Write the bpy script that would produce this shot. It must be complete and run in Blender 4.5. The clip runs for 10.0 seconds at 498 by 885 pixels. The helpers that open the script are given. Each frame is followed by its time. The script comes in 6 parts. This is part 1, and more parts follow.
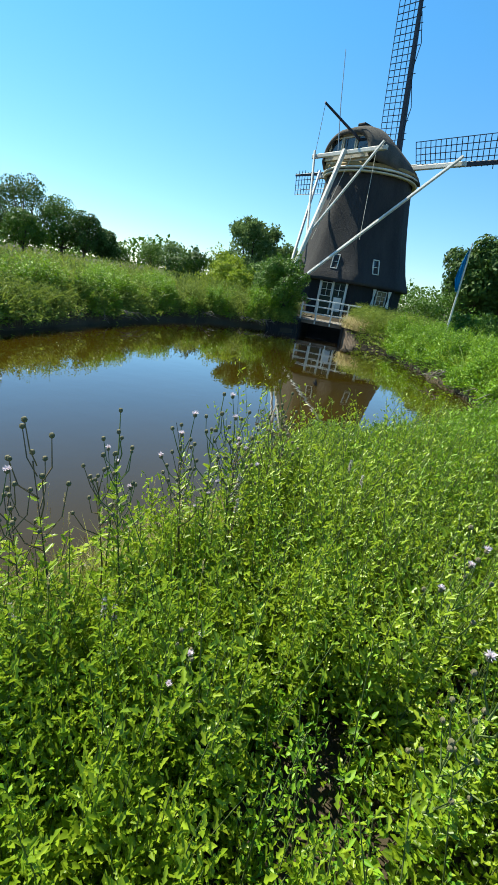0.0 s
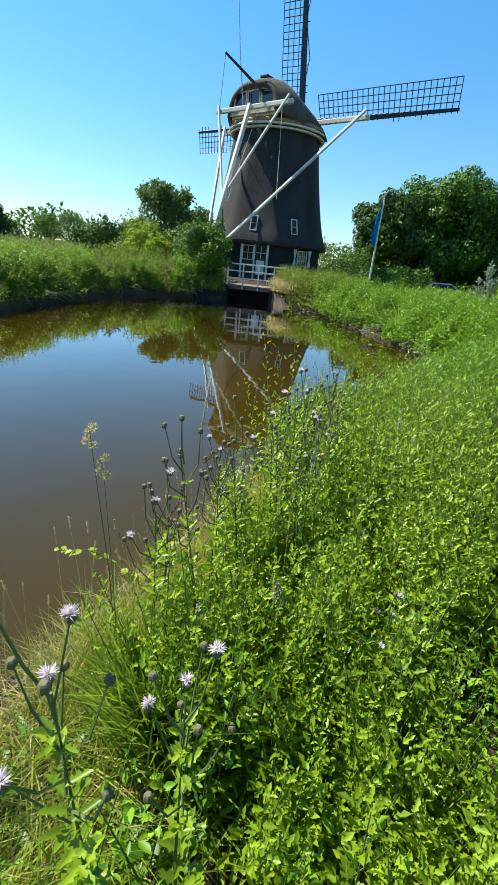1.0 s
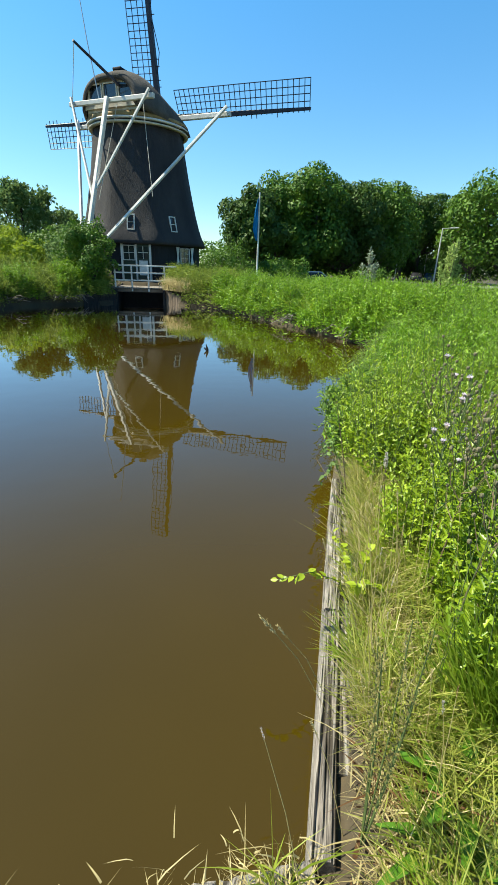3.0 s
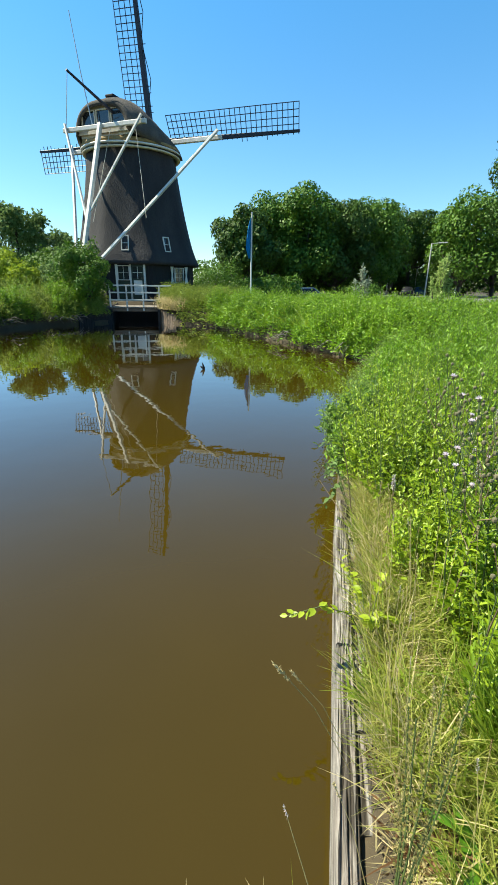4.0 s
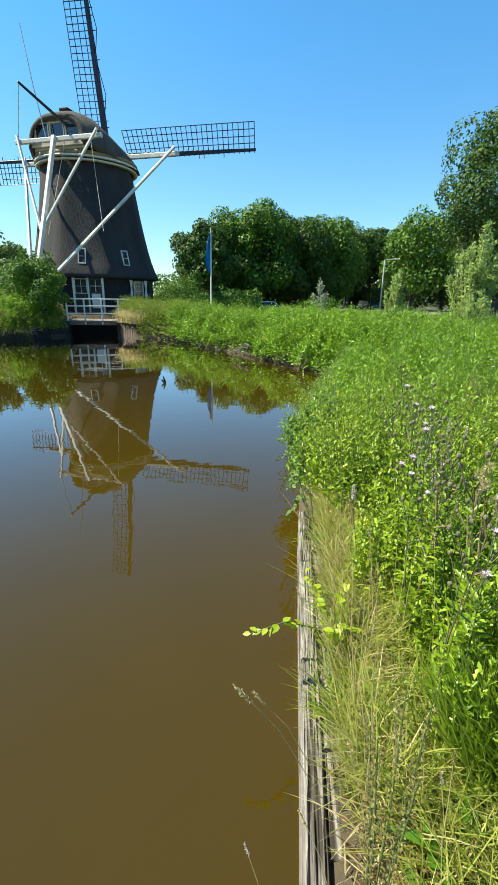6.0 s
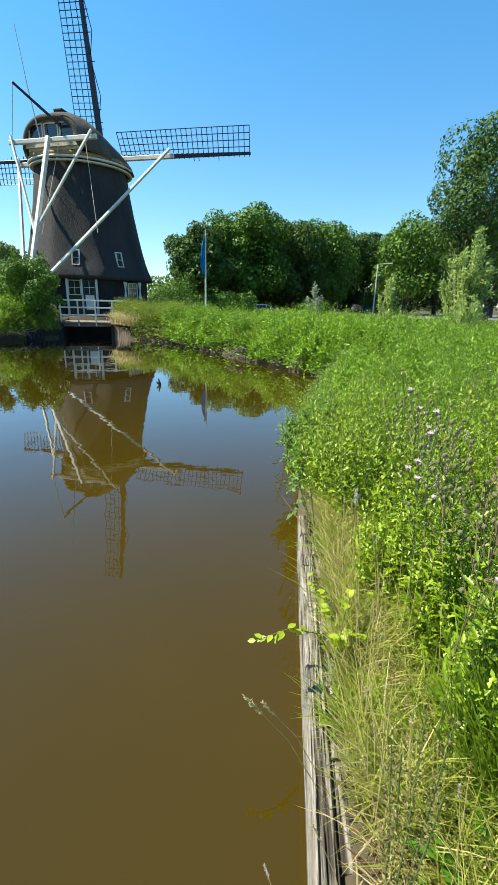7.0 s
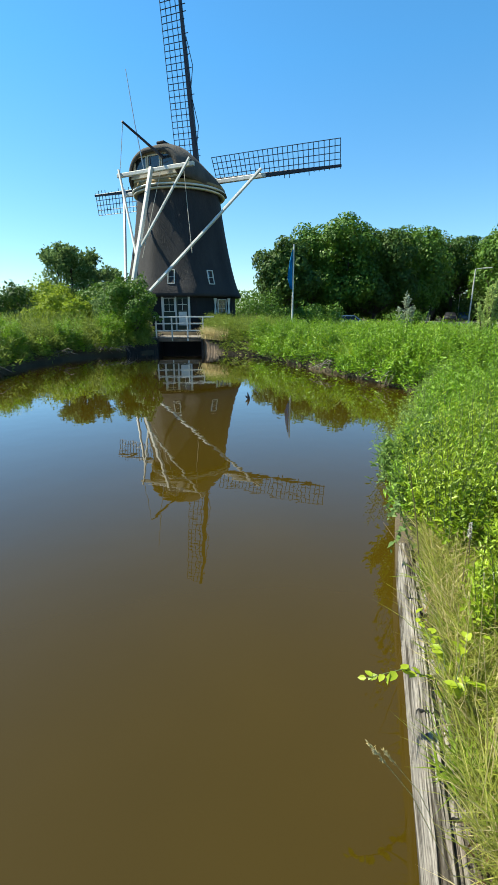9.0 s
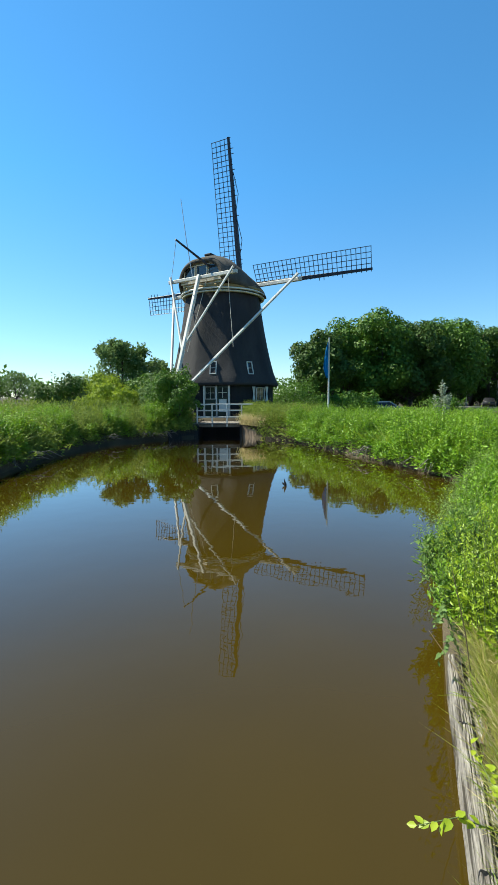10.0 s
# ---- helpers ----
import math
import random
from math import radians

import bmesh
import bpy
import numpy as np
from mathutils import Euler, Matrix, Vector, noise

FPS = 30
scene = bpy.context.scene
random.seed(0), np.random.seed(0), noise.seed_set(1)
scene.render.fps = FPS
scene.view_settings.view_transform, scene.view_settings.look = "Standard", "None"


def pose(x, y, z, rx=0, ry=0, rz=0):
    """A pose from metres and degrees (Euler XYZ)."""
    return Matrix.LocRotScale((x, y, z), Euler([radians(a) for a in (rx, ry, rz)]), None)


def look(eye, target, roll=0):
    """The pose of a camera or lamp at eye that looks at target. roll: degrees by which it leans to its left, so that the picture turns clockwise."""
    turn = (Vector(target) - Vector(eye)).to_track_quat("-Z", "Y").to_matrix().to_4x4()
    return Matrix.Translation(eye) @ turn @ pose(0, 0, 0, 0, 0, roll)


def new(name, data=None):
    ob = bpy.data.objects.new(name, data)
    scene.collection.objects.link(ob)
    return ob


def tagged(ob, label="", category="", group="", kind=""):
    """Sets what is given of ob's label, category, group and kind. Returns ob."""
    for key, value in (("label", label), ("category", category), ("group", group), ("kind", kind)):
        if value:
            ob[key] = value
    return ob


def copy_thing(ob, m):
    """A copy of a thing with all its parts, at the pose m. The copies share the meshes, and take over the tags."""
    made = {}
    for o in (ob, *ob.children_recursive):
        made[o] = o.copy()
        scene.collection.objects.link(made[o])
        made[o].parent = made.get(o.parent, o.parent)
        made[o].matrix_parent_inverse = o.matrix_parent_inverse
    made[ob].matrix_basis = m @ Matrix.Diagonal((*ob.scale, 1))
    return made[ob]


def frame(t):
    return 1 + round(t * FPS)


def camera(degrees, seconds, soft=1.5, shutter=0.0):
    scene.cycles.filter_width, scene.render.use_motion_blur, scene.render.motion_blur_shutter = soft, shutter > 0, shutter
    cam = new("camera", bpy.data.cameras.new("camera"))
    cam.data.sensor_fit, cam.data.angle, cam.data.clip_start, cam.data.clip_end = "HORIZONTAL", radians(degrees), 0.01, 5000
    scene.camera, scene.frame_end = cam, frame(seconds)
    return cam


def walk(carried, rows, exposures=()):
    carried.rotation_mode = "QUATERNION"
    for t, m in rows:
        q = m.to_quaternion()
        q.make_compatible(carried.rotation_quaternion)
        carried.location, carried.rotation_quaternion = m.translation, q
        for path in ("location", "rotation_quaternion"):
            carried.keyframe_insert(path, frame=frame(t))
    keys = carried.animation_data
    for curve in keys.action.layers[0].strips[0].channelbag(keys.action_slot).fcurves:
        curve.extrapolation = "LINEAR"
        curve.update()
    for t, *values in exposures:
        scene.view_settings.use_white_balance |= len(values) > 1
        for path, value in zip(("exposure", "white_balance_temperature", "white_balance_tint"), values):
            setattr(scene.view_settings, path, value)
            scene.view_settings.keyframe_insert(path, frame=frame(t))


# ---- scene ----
cam = camera(59.65, 10.0)
PATH = [  # seconds, x, y, z, yaw, pitch, roll
    (0.0, 2.669, -0.036, 2.211, 16.420, -20.080, 9.275),
    (0.5, 2.262, -0.086, 2.249, 11.523, -21.245, 9.059),
    (1.0, 1.842, -0.260, 2.156, 6.049, -22.834, 5.711),
    (1.5, 1.316, -0.321, 2.111, 1.603, -22.256, 4.977),
    (2.0, 0.807, -0.349, 2.063, -6.604, -21.929, 3.530),
    (2.2, 0.660, -0.290, 2.035, -6.030, -21.960, 1.020),
    (3.3, 0.140, -0.143, 2.069, -10.353, -22.202, 2.673),
    (3.5, 0.148, -0.117, 2.073, -10.40, -21.86, 2.66),
    (4.0, 0.171, -0.054, 2.091, -10.06, -20.22, 0.95),
    (4.5, 0.196, -0.035, 2.098, -10.32, -19.39, 0.37),
    (5.0, 0.216, -0.017, 2.081, -13.95, -18.76, 1.12),
    (5.5, 0.213, -0.028, 2.089, -14.58, -18.59, 0.83),
    (7.0, 0.162, 0.018, 2.080, -15.91, -18.14, 1.59),
    (7.5, 0.016, 0.066, 2.083, -15.59, -18.00, -0.56),
    (8.0, -0.013, 0.070, 2.098, -14.73, -18.09, -0.66),
    (8.5, 0.015, 0.070, 2.125, -9.75, -18.06, -0.75),
    (9.0, 0.004, 0.052, 2.169, -4.87, -16.89, -0.10),
    (9.5, -0.008, 0.040, 2.218, -1.66, -13.33, -0.34),
    (10.0, 0.000, 0.000, 2.295, -0.00, -6.07, -0.33),
]
EXPOSURES = [(0.0, 1.13, 6600, 0), (2.0, 1.19, 6750, 0), (5.0, 1.32, 6850, 0), (8.0, 1.31, 6850, 0), (10.0, 1.10, 6550, 0)]
walk(cam, [(t, pose(x, y, z, 90 + p, 0, a) @ pose(0, 0, 0, 0, 0, r)) for t, x, y, z, a, p, r in PATH], EXPOSURES)

# ---- light: a clear summer day, the sun high and beyond the mill to its left ----
SUN_AZ, SUN_EL = radians(-71), radians(54)      # azimuth from +y towards +x
sun_dir = Vector((math.sin(SUN_AZ) * math.cos(SUN_EL), math.cos(SUN_AZ) * math.cos(SUN_EL), math.sin(SUN_EL)))
world = bpy.data.worlds.new("world")
scene.world = world
world.use_nodes = True
wn = world.node_tree.nodes
sky = wn.new("ShaderNodeTexSky")
sky.sky_type, sky.sun_disc = "NISHITA", False
sky.sun_elevation, sky.sun_rotation = SUN_EL, SUN_AZ
sky.air_density, sky.dust_density, sky.ozone_density = 1.0, 0.06, 3.0
wl = world.node_tree.links
coord, split = wn.new("ShaderNodeTexCoord"), wn.new("ShaderNodeSeparateXYZ")
haze = wn.new("ShaderNodeValToRGB")          # whitish haze low down, clear blue above
haze.color_ramp.elements[0].color, haze.color_ramp.elements[0].position = (0.74, 0.83, 0.93, 1), 0.0
haze.color_ramp.elements[1].color, haze.color_ramp.elements[1].position = (0.50, 1.02, 1.28, 1), 0.42
clear_blue = wn.new("ShaderNodeMix")
clear_blue.data_type, clear_blue.blend_type = "RGBA", "MULTIPLY"
clear_blue.inputs[0].default_value = 1.0
wl.new(coord.outputs["Generated"], split.inputs[0])
wl.new(split.outputs["Z"], haze.inputs[0])
wl.new(haze.outputs[0], clear_blue.inputs[7])
wl.new(sky.outputs[0], clear_blue.inputs[6])
world.node_tree.links.new(clear_blue.outputs[2], wn["Background"].inputs[0])
wn["Background"].inputs[1].default_value = 0.082
sun_data = bpy.data.lights.new("sun", "SUN")
sun_data.energy, sun_data.angle, sun_data.color = 5.0, radians(0.53), (1.0, 0.93, 0.80)
sun = new("sun", sun_data)
sun.matrix_world = look(sun_dir * 60, (0, 0, 0))


# ---- materials ----
class Mat:
    """A node material in the making."""

    def __init__(self, name):
        self.m = bpy.data.materials.new(name)
        self.m.use_nodes = True
        self.t = self.m.node_tree
        self.bsdf = self.t.nodes["Principled BSDF"]

    def node(self, kind, **inputs):
        n = self.t.nodes.new(kind)
        for k, v in inputs.items():
            self.put(n, k, v)
        return n

    def put(self, n, key, v):
        sock = n.inputs[int(key[1:])] if key[0] == "i" and key[1:].isdigit() else n.inputs[key.replace("_", " ")]
        if isinstance(v, bpy.types.NodeSocket):
            self.t.links.new(v, sock)
        else:
            sock.default_value = v

    def ramp(self, fac, stops):
        n = self.t.nodes.new("ShaderNodeValToRGB")
        r = n.color_ramp
        while len(r.elements) < len(stops):
            r.elements.new(0.5)
        for e, (p, c) in zip(r.elements, stops):
            e.position, e.color = p, (*c, 1) if len(c) == 3 else c
        self.t.links.new(fac, n.inputs[0])
        return n.outputs[0]

    def coords(self, scale=(1, 1, 1), kind="Object"):
        c = self.t.nodes.new("ShaderNodeTexCoord")
        return self.node("ShaderNodeMapping", Vector=c.outputs[kind], Scale=scale).outputs[0]

    def noise(self, vec, scale, detail=4.0, rough=0.6):
        return self.node("ShaderNodeTexNoise", Vector=vec, Scale=scale, Detail=detail, Roughness=rough).outputs["Fac"]

    def mix(self, fac, a, b, mode="MIX"):
        n = self.t.nodes.new("ShaderNodeMix")
        n.data_type, n.blend_type = "RGBA", mode
        for s, v in ((n.inputs[0], fac), (n.inputs[6], a), (n.inputs[7], b)):
            if isinstance(v, bpy.types.NodeSocket):
                self.t.links.new(v, s)
            else:
                s.default_value = v if isinstance(v, float) else (*v, 1)
        return n.outputs[2]

    def bump(self, height, strength, distance):
        return self.node("ShaderNodeBump", Height=height, Strength=strength, Distance=distance).outputs[0]


def surface(name, dark, light, scale=3.0, fine=40.0, rough=0.8, bump=0.4, stretch=(1, 1, 1), metal=0.0, depth=0.01, spec=0.4):
    """A plain surface with variation at two scales and fine relief."""
    k = Mat(name)
    v = k.coords(stretch)
    big, small = k.noise(v, scale), k.noise(v, fine, 6.0, 0.7)
    c = k.ramp(big, [(0.32, dark), (0.7, light)])
    c = k.mix(0.35, c, k.ramp(small, [(0.3, dark), (0.7, light)]))
    k.put(k.bsdf, "Base Color", c)
    k.put(k.bsdf, "Roughness", rough)
    k.put(k.bsdf, "Metallic", metal)
    k.put(k.bsdf, "Specular IOR Level", spec)
    k.put(k.bsdf, "Normal", k.bump(small, bump, depth))
    return k.m


def leafy(name, dark, mid, light, trans=0.35, rough=0.45, patch=0.6, spec=0.35):
    """Leaves: each island its own shade, patches over the plot, light coming through."""
    k = Mat(name)
    g = k.t.nodes.new("ShaderNodeNewGeometry")
    c = k.ramp(g.outputs["Random Per Island"], [(0.0, dark), (0.5, mid), (1.0, light)])
    big = k.noise(k.coords(), patch, 3.0)
    c = k.mix(k.ramp(big, [(0.35, (0, 0, 0)), (0.7, (0.55, 0.55, 0.55))]), c, mid)
    c = k.mix(k.ramp(k.noise(k.coords(), patch * 0.37 + 0.05, 2.0), [(0.4, (0, 0, 0)), (0.65, (0.35, 0.35, 0.35))]), c, light)
    k.put(k.bsdf, "Base Color", c)
    k.put(k.bsdf, "Roughness", rough)
    k.put(k.bsdf, "Specular IOR Level", spec)
    tr = k.node("ShaderNodeBsdfTranslucent", Color=k.mix(0.5, c, light))
    mx = k.node("ShaderNodeMixShader", i0=trans, i1=k.bsdf.outputs[0], i2=tr.outputs[0])
    out = k.t.nodes["Material Output"]
    k.t.links.new(mx.outputs[0], out.inputs[0])
    return k.m


def glassy(name, tint=(0.02, 0.025, 0.03), rough=0.05):
    k = Mat(name)
    k.put(k.bsdf, "Base Color", (*tint, 1))
    k.put(k.bsdf, "Roughness", rough)
    k.put(k.bsdf, "Specular IOR Level", 0.8)
    k.put(k.bsdf, "Normal", k.bump(k.noise(k.coords(), 3.0, 1.0), 0.1, 0.02))
    return k.m


def water_material():
    k = Mat("pond_water")
    v = k.coords()
    murk = k.ramp(k.noise(v, 0.35, 3.0), [(0.3, (0.033, 0.0212, 0.0014)), (0.7, (0.039, 0.0250, 0.0018))])
    k.put(k.bsdf, "Base Color", murk)
    k.put(k.bsdf, "Roughness", 0.012)
    k.put(k.bsdf, "Specular IOR Level", 0.0)
    ripple = k.noise(k.coords((1.0, 1.0, 1.0)), 2.2, 2.0, 0.5)
    fine = k.noise(k.coords((1.0, 1.6, 1.0)), 7.0, 2.0, 0.5)
    b1 = k.node("ShaderNodeBump", Height=ripple, Strength=0.034, Distance=0.05)
    b2 = k.node("ShaderNodeBump", Height=fine, Strength=0.008, Distance=0.02, Normal=b1.outputs[0])
    k.put(k.bsdf, "Normal", b2.outputs[0])
    gloss = k.node("ShaderNodeBsdfGlossy", Color=(1, 1, 1, 1), Roughness=0.012, Normal=b2.outputs[0])
    fres = k.node("ShaderNodeFresnel", IOR=1.25, Normal=b2.outputs[0])
    more = k.t.nodes.new("ShaderNodeMath")
    more.operation, more.use_clamp = "MULTIPLY", True
    k.t.links.new(fres.outputs[0], more.inputs[0])
    more.inputs[1].default_value = 1.95
    mx = k.node("ShaderNodeMixShader", i0=more.outputs[0], i1=k.bsdf.outputs[0], i2=gloss.outputs[0])
    k.t.links.new(mx.outputs[0], k.t.nodes["Material Output"].inputs[0])
    return k.m


def old_timber():
    """Silvered, cracked softwood: long grain, dark splits, brown rot."""
    k = Mat("weathered_timber")
    turn = k.node("ShaderNodeMapping", Vector=k.coords(), Rotation=(0, 0, radians(20)))
    grain = k.node("ShaderNodeMapping", Vector=turn.outputs[0], Scale=(16.0, 0.9, 9.0)).outputs[0]
    fine = k.noise(grain, 4.2, 8.0, 0.78)
    wide = k.noise(grain, 1.3, 3.0, 0.5)
    blot = k.noise(k.coords(), 3.5, 4.0)
    c = k.ramp(fine, [(0.36, (0.035, 0.030, 0.027)), (0.47, (0.165, 0.148, 0.132)), (0.64, (0.37, 0.335, 0.295))])
    c = k.mix(k.ramp(blot, [(0.48, (0, 0, 0)), (0.75, (0.6, 0.6, 0.6))]), c, (0.14, 0.105, 0.08))
    c = k.mix(k.ramp(wide, [(0.39, (0.9, 0.9, 0.9)), (0.45, (0, 0, 0))]), c, (0.035, 0.028, 0.02))
    k.put(k.bsdf, "Base Color", c)
    k.put(k.bsdf, "Roughness", 0.9)
    k.put(k.bsdf, "Specular IOR Level", 0.2)
    k.put(k.bsdf, "Normal", k.bump(fine, 0.9, 0.012))
    return k.m


M_WATER = water_material()
M_SOIL = surface("soil", (0.022, 0.017, 0.010), (0.085, 0.064, 0.036), 0.8, 18.0, 0.95, 0.6, depth=0.03)
M_MUD = surface("wet_mud", (0.012, 0.010, 0.006), (0.035, 0.028, 0.016), 2.0, 30.0, 0.6, 0.6)
M_THATCH = surface("dark_thatch", (0.014, 0.014, 0.017), (0.045, 0.041, 0.043), 1.3, 22.0, 0.9, 0.9, (1.0, 1.0, 0.25), depth=0.06)
M_CAP = surface("cap_thatch", (0.034, 0.030, 0.027), (0.115, 0.102, 0.086), 1.2, 30.0, 0.95, 0.9, (1.0, 1.0, 0.4), depth=0.04)
M_TAR = surface("black_tarred_wood", (0.006, 0.007, 0.008), (0.016, 0.016, 0.018), 2.0, 30.0, 0.85, 0.4, (1, 1, 0.2))
M_WHITE = surface("white_paint", (0.42, 0.41, 0.38), (0.72, 0.70, 0.66), 1.1, 22.0, 0.5, 0.15, (1, 1, 0.4))
M_GREYWHITE = surface("weathered_white_paint", (0.42, 0.40, 0.36), (0.72, 0.70, 0.65), 1.5, 26.0, 0.6, 0.2)
M_CREAM = surface("cream_paint", (0.44, 0.39, 0.29), (0.64, 0.59, 0.47), 2.0, 25.0, 0.6, 0.2)
M_OCHRE = surface("ochre_boards", (0.16, 0.10, 0.035), (0.34, 0.23, 0.09), 3.0, 25.0, 0.7, 0.3)
M_NAVY = surface("dark_blue_paint", (0.008, 0.011, 0.022), (0.022, 0.028, 0.050), 1.5, 25.0, 0.5, 0.15)
M_GREEN = surface("dark_green_paint", (0.010, 0.022, 0.016), (0.020, 0.040, 0.028), 2.0, 25.0, 0.4, 0.1)
M_GLASS = glassy("window_glass")
M_ROPE = surface("pale_rope", (0.35, 0.32, 0.26), (0.5, 0.47, 0.4), 5.0, 50.0, 0.9, 0.2)
M_STEEL = surface("galvanised_steel", (0.34, 0.35, 0.36), (0.5, 0.51, 0.52), 2.0, 30.0, 0.45, 0.1, metal=0.7)
M_WOOD = old_timber()
M_OLDWOOD = surface("old_brown_timber", (0.07, 0.05, 0.035), (0.20, 0.15, 0.11), 2.0, 30.0, 0.9, 0.8, (1, 1, 0.3), depth=0.02)
M_FLAG = surface("blue_flag_cloth", (0.005, 0.24, 0.52), (0.02, 0.33, 0.68), 3.0, 40.0, 0.8, 0.1)
M_BARK = surface("bark", (0.03, 0.024, 0.018), (0.10, 0.085, 0.065), 2.0, 20.0, 0.95, 0.8, (1, 1, 0.3), depth=0.03)
M_STEM = surface("green_stem", (0.05, 0.08, 0.02), (0.13, 0.17, 0.05), 3.0, 30.0, 0.7, 0.2)
M_BROWNSTEM = surface("brown_stem", (0.07, 0.05, 0.03), (0.20, 0.15, 0.08), 3.0, 30.0, 0.8, 0.2)
M_ROAD = surface("pale_asphalt", (0.09, 0.088, 0.085), (0.16, 0.155, 0.15), 0.5, 40.0, 0.9, 0.3)
M_HERB = leafy("herb_leaves", (0.036, 0.080, 0.006), (0.172, 0.285, 0.011), (0.370, 0.470, 0.036), 0.42, 0.38, patch=0.9, spec=0.42)
M_BANKHERB = leafy("bank_leaves", (0.026, 0.078, 0.006), (0.118, 0.255, 0.009), (0.260, 0.415, 0.022), 0.30, 0.45, patch=0.35, spec=0.32)
M_LEFTHERB = leafy("meadow_leaves", (0.035, 0.075, 0.009), (0.115, 0.190, 0.018), (0.260, 0.310, 0.055), 0.32, 0.6, patch=0.5, spec=0.2)
M_GRASS = leafy("grass_blades", (0.110, 0.160, 0.014), (0.220, 0.290, 0.028), (0.360, 0.390, 0.070), 0.52, patch=1.2, spec=0.3)
M_DRY = leafy("dry_grass", (0.28, 0.22, 0.09), (0.50, 0.42, 0.21), (0.66, 0.56, 0.32), 0.42, 0.8, patch=1.5, spec=0.08)
M_TREE = leafy("broad_tree_leaves", (0.030, 0.080, 0.007), (0.062, 0.140, 0.011), (0.120, 0.215, 0.020), 0.20, 0.55, patch=0.16, spec=0.25)
M_TREE2 = leafy("dark_tree_leaves", (0.022, 0.054, 0.009), (0.042, 0.090, 0.013), (0.078, 0.140, 0.020), 0.20, 0.55, patch=0.16, spec=0.22)
M_WILLOW = leafy("willow_leaves", (0.050, 0.100, 0.025), (0.105, 0.180, 0.048), (0.19, 0.27, 0.10), 0.34, 0.65, patch=0.4, spec=0.12)
M_SILVER = leafy("silver_leaves", (0.12, 0.16, 0.09), (0.24, 0.29, 0.18), (0.42, 0.46, 0.34), 0.3, patch=1.0)
M_YELLOW = leafy("yellow_green_leaves", (0.09, 0.16, 0.012), (0.17, 0.25, 0.020), (0.27, 0.34, 0.030), 0.42, 0.6, patch=0.4, spec=0.2)
M_PETAL = leafy("thistle_petals", (0.60, 0.46, 0.56), (0.78, 0.66, 0.74), (0.90, 0.85, 0.88), 0.3)
M_EDGEGRASS = leafy("yellowing_grass", (0.11, 0.16, 0.016), (0.23, 0.28, 0.034), (0.46, 0.44, 0.13), 0.44, 0.5, patch=2.0, spec=0.25)
M_PALE = leafy("pale_willow_leaves", (0.14, 0.23, 0.045), (0.27, 0.38, 0.09), (0.45, 0.54, 0.19), 0.42, 0.5, patch=0.6, spec=0.3)
M_LUSH = leafy("lush_grass", (0.075, 0.145, 0.010), (0.165, 0.265, 0.018), (0.300, 0.380, 0.050), 0.48, 0.45, patch=1.0, spec=0.3)
M_SPIKE = leafy("mint_flowers", (0.30, 0.27, 0.25), (0.46, 0.42, 0.39), (0.66, 0.61, 0.57), 0.25, 0.8, spec=0.1)
M_DOCK = leafy("dock_leaves", (0.05, 0.13, 0.010), (0.08, 0.19, 0.014), (0.14, 0.26, 0.03), 0.3, 0.4, spec=0.35)
M_VINE = leafy("vine_leaves", (0.12, 0.22, 0.01), (0.26, 0.36, 0.02), (0.42, 0.48, 0.04), 0.45, 0.4, spec=0.4)
M_BROWNLEAF = leafy("withered_leaves", (0.05, 0.025, 0.012), (0.14, 0.07, 0.03), (0.26, 0.16, 0.08), 0.25, 0.7, spec=0.15)
M_SORREL = leafy("sorrel_fruits", (0.09, 0.08, 0.03), (0.17, 0.15, 0.05), (0.26, 0.25, 0.09), 0.25, 0.7, spec=0.15)
M_BUD = surface("thistle_bud", (0.07, 0.075, 0.03), (0.18, 0.15, 0.09), 40.0, 200.0, 0.8, 0.5)
M_CAR = [surface("car_paint_blue", (0.03, 0.06, 0.10), (0.05, 0.09, 0.14), 1.0, 10.0, 0.25, 0.0),
         surface("car_paint_silver", (0.30, 0.31, 0.32), (0.40, 0.41, 0.42), 1.0, 10.0, 0.3, 0.0, metal=0.5),
         surface("car_paint_dark", (0.012, 0.013, 0.016), (0.03, 0.03, 0.035), 1.0, 10.0, 0.25, 0.0)]
M_RUBBER = surface("rubber", (0.012, 0.012, 0.012), (0.03, 0.03, 0.03), 5.0, 40.0, 0.9, 0.2)


# ---- mesh helpers ----
def empty(name, place=(0, 0, 0)):
    ob = new(name)
    ob.location = place
    ob.empty_display_size = 0.2
    return ob


def part(name, bm, material, parent=None, label="", smooth=False):
    """Link a bmesh as one mesh object."""
    me = bpy.data.meshes.new(name)
    bmesh.ops.recalc_face_normals(bm, faces=bm.faces)
    bm.to_mesh(me)
    bm.free()
    if smooth:
        me.polygons.foreach_set("use_smooth", [True] * len(me.polygons))
    me.materials.append(material)
    ob = new(name, me)
    if parent is not None:
        ob.parent = parent
        up = parent
        base = Matrix.Identity(4)
        while up is not None:
            base = up.matrix_basis @ base
            up = up.parent
        ob.matrix_basis = base.inverted()      # meshes are written in world places
    if label:
        tagged(ob, label)
    return ob


